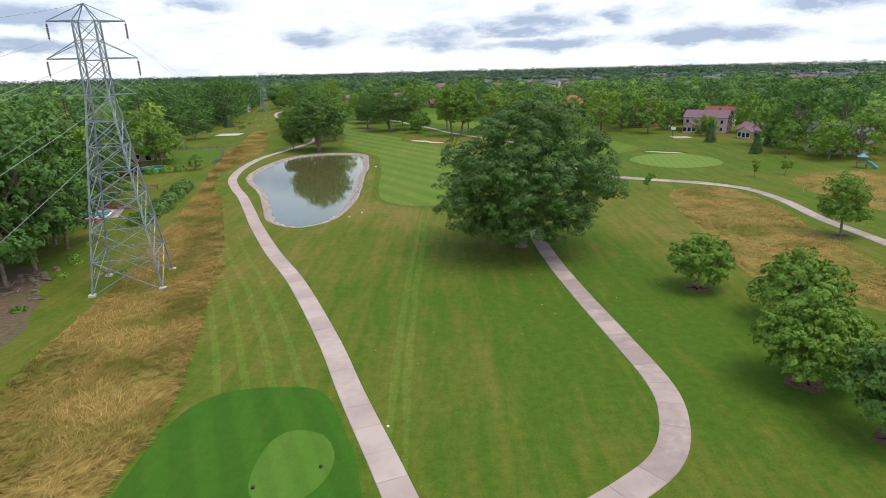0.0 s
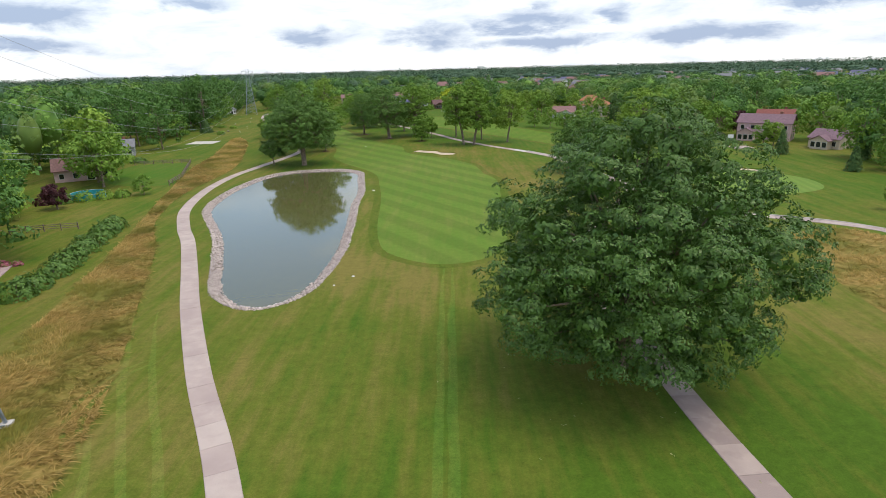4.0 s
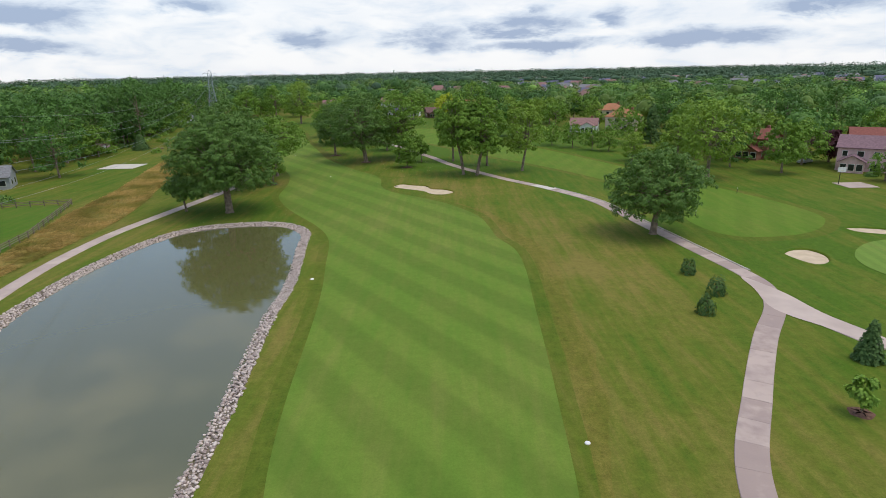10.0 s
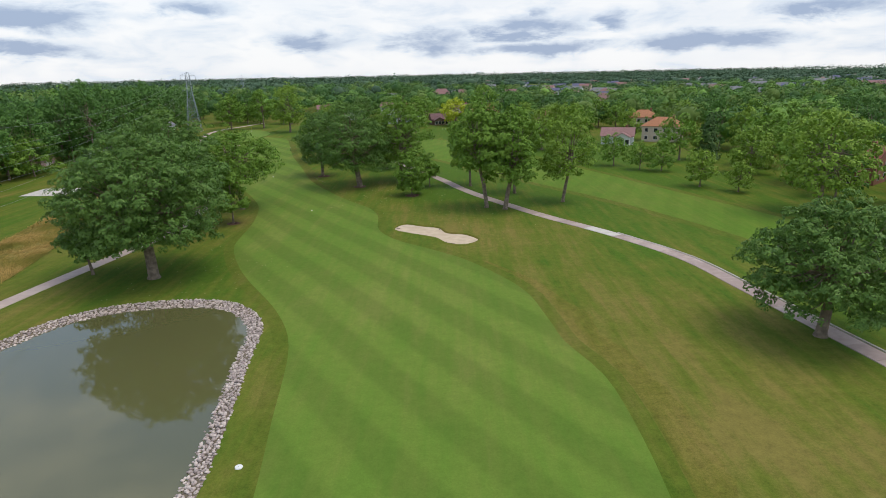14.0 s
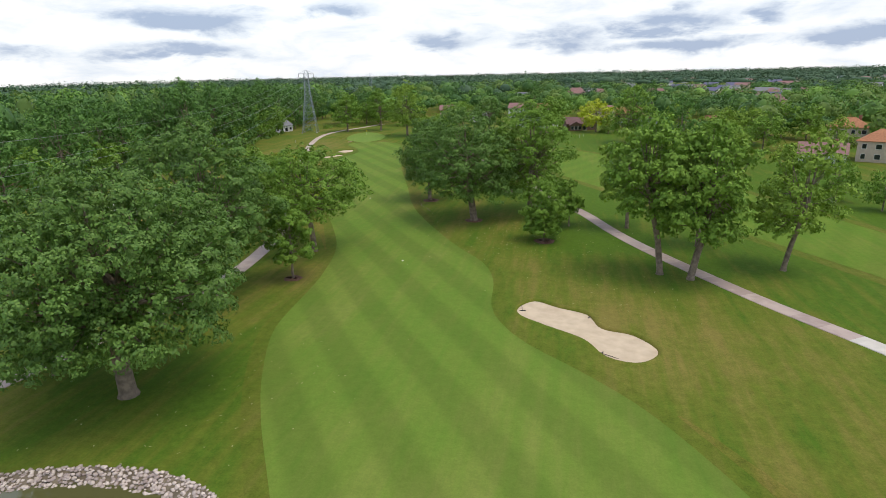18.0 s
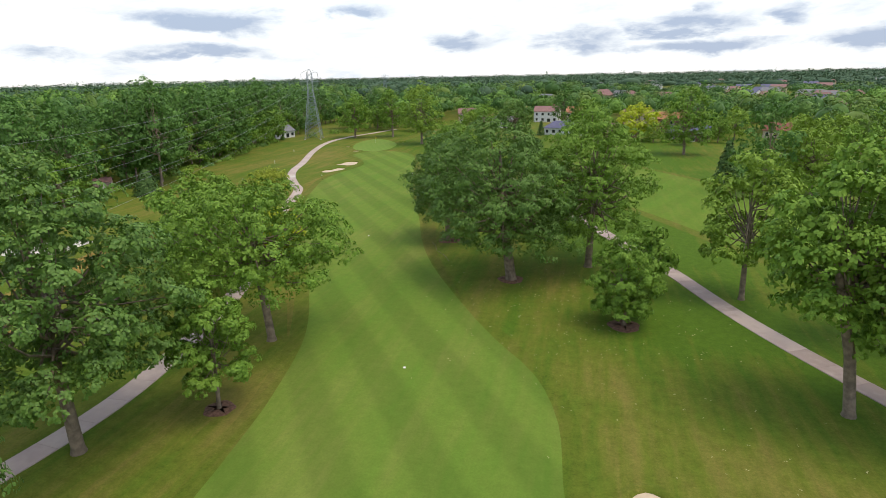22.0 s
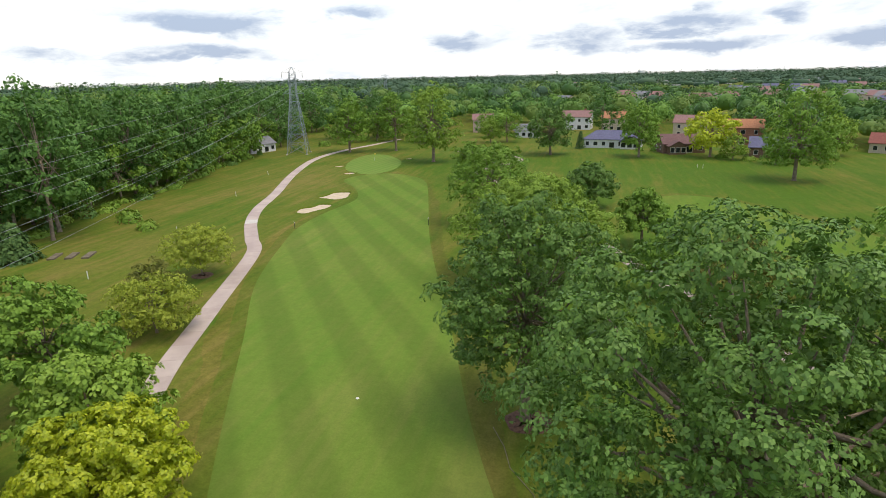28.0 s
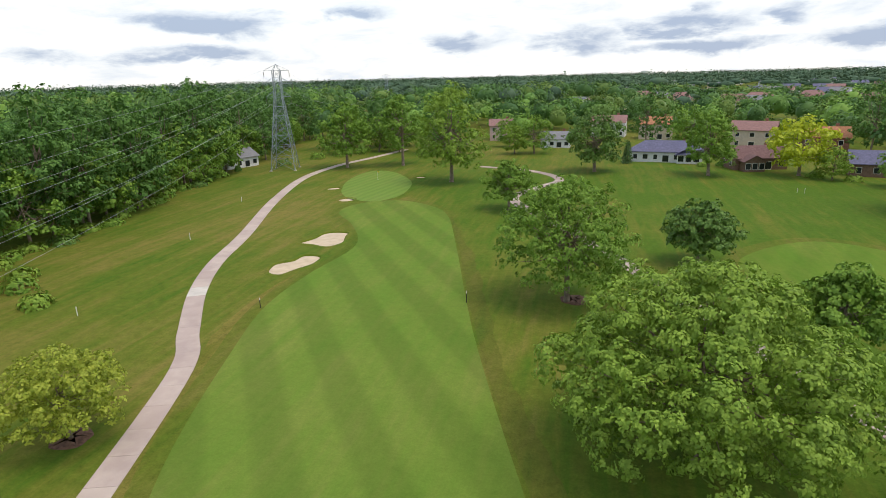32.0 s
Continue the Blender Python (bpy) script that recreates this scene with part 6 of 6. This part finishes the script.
for x, y, lf in ((-52.6, 72.5, LEAF_LIGHT), (-54.2, 78.2, LEAF_LIGHT), (-57, 82, LEAF_MID), (-58.5, 88, LEAF_LIGHT), (-50, 60.5, LEAF_OAK), (-55.8, 80, LEAF_LIGHT)):
    bush(x, y, 0.55, 0.9, lf, "low leafy plant at the wood's edge", 60, 0.3, group="undergrowth")
hose = put("rope", *tube([(-40.7, 282.5, 0.04), (-39.6, 280.4, 0.05), (-38.9, 278.2, 0.04), (-37.2, 276, 0.05), (-35.9, 273.4, 0.04)], [0.022] * 5, 6), WOOD)
tagged(hose, "thin pale rope lying on the grass by the fairway", "rope")
court = put("court", *box((-105.5, 263.5, 0), (-95, 273, 0.07)), FRESH)
tagged(court, "pale concrete court slab on the lawn", "slab", kind="structure")
hoop_slab = put("court", *box((83.5, 215, 0), (90, 221, 0.07)), CONCRETE)
tagged(hoop_slab, "pale concrete pad beside the pink house", "slab", kind="structure")
hoop = thing("basketball_hoop", (84, 219.5, 0.07), "dark pole with a white backboard on a concrete pad", "hoop")
put("pole", *tube([(0, 0, 0), (0, 0, 3.2)], [0.08, 0.07], 8), BLACK_PAINT, hoop)
put("backboard", *box((-0.9, -0.45, 2.7), (0.9, -0.4, 3.8)), WHITE_PAINT, hoop)
put("rim", *tube([(-0.23, -0.7, 3.0), (0.23, -0.7, 3.0), (0.23, -0.46, 3.0), (-0.23, -0.46, 3.0)], [0.02] * 4, 6), YELLOW_PAINT, hoop)

shed = thing("shed", (-131, 313.5, 0), "small pinkish garden shed with brown roof at the wood's edge", "shed", turn=35)
put("wall", *box((-1.9, -1.4, 0), (1.9, 1.4, 2.1)), BRICK_PINK, shed)
for gx in (-1.9, 1.9):
    put("gable", [(gx, -1.4, 2.1), (gx, 1.4, 2.1), (gx, 0, 2.9)], [(0, 1, 2)], BRICK_PINK, shed)
put("roof", *merged([beam((0, -0.85, 2.52), (0, -0.86, 2.521), 0.01)] + [([(-2.1, s * 1.7, 1.95), (2.1, s * 1.7, 1.95), (2.1, 0, 2.95), (-2.1, 0, 2.95), (-2.1, s * 1.7, 2.05), (2.1, s * 1.7, 2.05), (2.1, 0, 3.05), (-2.1, 0, 3.05)],
    [(0, 1, 2, 3), (4, 5, 6, 7), (0, 1, 5, 4), (1, 2, 6, 5), (3, 0, 4, 7)]) for s in (-1, 1)]), ROOF_BROWN, shed)
put("door", *box((-0.6, -1.44, 0.05), (0.6, -1.36, 1.9)), TRIM, shed)
pole = thing("utility_pole", (-127.5, 309, 0), "leaning grey wooden utility pole beside the shed", "pole")
put("shaft", *tube([(0, 0, -0.3), (-0.6, 0.3, 8.5)], [0.16, 0.11], 8), WOOD, pole)
for i in range(3):
    bed = put("garden_bed", *box((-0.5, -1.6, 0), (0.5, 1.6, 0.22)), SOIL)
    bed.matrix_basis = pose(-111.5 + i * 2.3, 312.5 + i * 0.8, 0, 0, 0, 25)
    tagged(bed, "raised brown soil garden bed", "garden bed", "garden beds")

# garden pool
pool = thing("swimming_pool", (-70.5, 109, 0), "bright blue garden swimming pool with pink paved surround", "pool", turn=20)
put("deck", *box((-5.6, -4.2, 0), (5.6, 4.2, 0.12)), PATIO, pool)
put("coping", *box((-3.8, -2.4, 0.1), (3.8, 2.4, 0.2)), WHITE_PAINT, pool)
put("pool_water", *box((-3.5, -2.1, 0.15), (3.5, 2.1, 0.206)), POOL, pool)
above = thing("swimming_pool", (-84, 163, 0), "round blue above-ground garden pool behind shrubs", "pool")
put("wall", *tube([(0, 0, 0), (0, 0, 1.25)], [3.4, 3.4], 20), PLAY_BLUE, above)
put("rim", *tube([(0, 0, 1.22), (0, 0, 1.30)], [3.5, 3.5], 20), WHITE_PAINT, above)


def rail_fence(points, step=2.6):
    ob = thing("split_rail_fence", (0, 0, 0), "weathered grey split-rail wooden fence round a garden lawn", "fence", "fences")
    pts = []
    for a, b in zip(points, points[1:]):
        n = max(1, int(math.dist(a, b) / step))
        pts += [(a[0] + (b[0] - a[0]) * i / n, a[1] + (b[1] - a[1]) * i / n) for i in range(n)]
    pts.append(points[-1])
    for x, y in pts:
        put("post", *beam((x, y, -0.2), (x, y, 1.3), 0.15), WOOD, ob)
    for (ax, ay), (bx, by) in zip(pts, pts[1:]):
        for z in (0.45, 0.8, 1.12):
            put("rail", *beam((ax, ay, z), (bx, by, z + 0.02), 0.1), WOOD, ob)


rail_fence([(-71.9, 176), (-73.5, 187), (-82.5, 213.8), (-98, 210.5)])
rail_fence([(-80, 132.7), (-69.5, 135.2)])
tagged(sheet("lawn", [curve([(-73, 177), (-75, 188), (-83, 212), (-98, 209), (-96, 190), (-86, 178)], 2, True)], 0.012, LAWN), "bright green mown garden lawn", "lawn", kind="structure")

play = thing("play_set", (103.6, 144.5, 0), "wooden play frame with a teal slide", "play set", turn=-30)
for sx in (-1, 1):
    for sy in (-1, 1):
        put("post", *beam((sx, sy, 0), (sx, sy, 2.8), 0.12), WOOD, play)
put("platform", *box((-1.05, -1.05, 1.4), (1.05, 1.05, 1.5)), WOOD, play)
put("slide", *tube([(1, 0, 1.6), (1.8, 0.3, 1.3), (2.6, 0.1, 0.6), (3.4, 0, 0.2)], [0.35, 0.38, 0.38, 0.36], 8), PLAY_BLUE, play)
put("roof", [(-1.2, -1.2, 2.8), (1.2, -1.2, 2.8), (1.2, 1.2, 2.8), (-1.2, 1.2, 2.8), (0, 0, 3.7)], [(0, 1, 4), (1, 2, 4), (2, 3, 4), (3, 0, 4)], PLAY_BLUE, play)


def stake(x, y, h, mat, label, name="marker_stake"):
    ob = thing(name, (x, y, 0), label, "marker", "course markers")
    put("shaft", *tube([(0, 0, -0.1), (0, 0, h * 0.8)], [0.05, 0.045], 6), mat, ob)
    put("cap", *tube([(0, 0, h * 0.8), (0, 0, h * 0.97), (0, 0, h)], [0.06, 0.05, 0.01], 6), WHITE_PAINT, ob)


for x, y, h in ((-83.6, 334.3, 1.2), (-61.2, 340, 1.4), (41.5, 193, 1.2), (58, 212, 1.2)):
    stake(x, y, h, BLACK_PAINT, "dark yardage post with a pale cap beside the fairway", "yardage_post")
for x, y in ((-110.9, 359), (-119.7, 388), (-102.6, 328.4), (-98.2, 305), (-7, 411.2), (-5.6, 411.3), (74, 118)):
    stake(x, y, 1.1, WHITE_PAINT, "thin white boundary stake in the grass")
for x, y, r in ((6.8, 127.8, 0.22), (-20.5, 163.6, 0.28), (-32.6, 242.4, 0.14), (-51.9, 284.2, 0.14), (-18.4, 103.8, 0.15), (-16.5, 107, 0.2), (-4.5, 36.2, 0.12)):
    pl = put("sprinkler_cap", *merged([tube([(0, 0, 0), (0, 0, 0.06), (0, 0, 0.065)], [r, r * 0.9, 0.01], 12)]), WHITE_PAINT)
    pl.location = (x, y, 0.02)
    tagged(pl, "small white round cap set in the grass", "cap", "sprinkler caps")
for x, y, a in ((-14.4, 227.3, 100), (-7.2, 226.7, -25), (-6.3, 218.2, -30)):
    rk = thing("bunker_rake", (x, y, -0.15), "dark bunker rake lying on the sand", "rake", "bunker rakes", turn=a)
    put("handle", *beam((0, 0, 0.05), (1.7, 0, 0.05), 0.04), BLACK_PAINT, rk)
    put("head", *beam((0, -0.35, 0.05), (0, 0.35, 0.05), 0.08), BLACK_PAINT, rk)
pin = thing("flagstick", (-100, 418, 0.05), "white flagstick with a small yellow flag on the putting green", "flag")
put("pole", *tube([(0, 0, 0), (0, 0, 2.2)], [0.02, 0.015], 6), WHITE_PAINT, pin)
put("flag", *box((0.02, -0.01, 1.8), (0.5, 0.01, 2.18)), YELLOW_PAINT, pin)
for x, y in ((-12.6, 29.5), (-8.6, 31.5)):
    tm = put("tee_marker", *tube([(0, 0, 0), (0, 0, 0.12), (0, 0, 0.18)], [0.11, 0.12, 0.02], 8), BLACK_PAINT)
    tm.location = (x, y, 0.05)
    tagged(tm, "small dark tee marker on the tee box", "marker", "course markers")

car = thing("car", (94, 249, 0), "parked silver car on the drive before the house", "car", turn=30)
put("body", *merged([box((-2.2, -0.9, 0.35), (2.2, 0.9, 0.9)), ([(-1.5, -0.8, 0.9), (1.3, -0.8, 0.9), (1.3, 0.8, 0.9), (-1.5, 0.8, 0.9), (-0.9, -0.65, 1.45), (0.8, -0.65, 1.45), (0.8, 0.65, 1.45), (-0.9, 0.65, 1.45)], [(4, 5, 6, 7), (0, 1, 5, 4), (1, 2, 6, 5), (2, 3, 7, 6), (3, 0, 4, 7)])]), CAR_PAINT, car)
for sx in (-1.35, 1.35):
    for sy in (-0.85, 0.85):
        put("wheel", *tube([(sx, sy - 0.1, 0.33), (sx, sy + 0.1, 0.33)], [0.33, 0.33], 12), BLACK_PAINT, car)

# fallen leaves under the trees
rng = np.random.default_rng(15)
spots = np.concatenate([rng.normal((c[0], c[1]), c[2], (int(c[3]), 2)) for c in ((-38, 205, 6, 60), (-16, 256, 8, 170), (-22, 262, 6, 80), (8, 80, 8, 30), (-4, 236, 8, 60), (12, 60, 10, 25))])
lv, lf, ln = leaves(rng, np.c_[spots, np.full(len(spots), 0.06)], np.tile((0, 0, 1.0), (len(spots), 1)), 0.14, 2)
tagged(new("fallen_leaves", fast_mesh("fallen_leaves", lv, lf, DRY_LEAF)), "scattered pale fallen leaves on the grass", "leaves", kind="stuff")

# ---- concrete paths: a slab every few metres ----
def path(name, points, width, fresh=(), slab=3.2, mat=CONCRETE, label="pale pinkish concrete cart path of jointed slabs"):
    ob = thing(name, (0, 0, 0), label, "path", kind="structure")
    line = curve(points, 0.8)
    t = np.gradient(line, axis=0)
    t /= np.linalg.norm(t, axis=1)[:, None]
    nrm = np.stack([-t[:, 1], t[:, 0]], 1)
    dist = np.r_[0, np.cumsum(np.linalg.norm(np.diff(line, axis=0), axis=1))]
    count = int(dist[-1] / slab)
    rng = np.random.default_rng(count)
    for k in range(count):
        a, b = k * slab + 0.012, (k + 1) * slab - 0.012
        ds = np.linspace(a, b, 5)
        c = np.stack([np.interp(ds, dist, line[:, i]) for i in (0, 1)], 1)
        m = np.stack([np.interp(ds, dist, nrm[:, i]) for i in (0, 1)], 1)
        mid = c[2]
        l, r = c + m * width / 2 - mid, c - m * width / 2 - mid
        z, e = 0.06 + rng.uniform(-0.006, 0.006), 0.03
        v = [(*p, 0.0) for p in l] + [(*(p - q * e), z) for p, q in zip(l, m)] + [(*(p + q * e), z) for p, q in zip(r, m)] + [(*p, 0.0) for p in r]
        f = [(j * 5 + i, j * 5 + i + 1, j * 5 + 6 + i, j * 5 + 5 + i) for j in range(3) for i in range(4)] + [(0, 5, 10, 15), (4, 19, 14, 9)]
        s = put("slab", v, f, FRESH if any(np.hypot(mid[0] - x, mid[1] - y) < 2.2 for x, y in fresh) else mat, ob)
        s.location = (*mid, 0)
    return ob


path("cart_path_west", PATH_WEST, 2.2, fresh=((-94.5, 337.5),), mat=CONCRETE_PALE, label="pale grey-pink concrete cart path of jointed slabs")
path("cart_path_east", PATH_EAST, 2.2, fresh=((19.5, 222.5),))
path("cart_path_branch", PATH_BRANCH, 2.2)
# low kerb on the outer side of the paths by the junction
for pts, off in ((PATH_EAST[17:23], -1.36), (PATH_BRANCH[2:7], 1.36)):
    kl = curve(pts, 0.8)
    kt = np.gradient(kl, axis=0)
    kt /= np.linalg.norm(kt, axis=1)[:, None]
    kp = kl + np.stack([-kt[:, 1], kt[:, 0]], 1) * off
    tagged(put("kerb", *tube([(x, y, 0.05) for x, y in kp], [0.10] * len(kp), 6), FRESH), "low pale concrete kerb along the cart path", "kerb", kind="structure")
# the widened junction of the paths
jn = sheet("path_junction", [curve([(32.6, 152), (33.6, 157), (34.2, 161.5), (36.3, 156), (37.2, 149.5), (39.4, 142.8), (37, 142.6), (35, 146.5), (33.4, 149)], 0.7, True)], 0.064, CONCRETE_PALE)
tagged(jn, "pale concrete junction of the cart paths", "path", kind="structure")
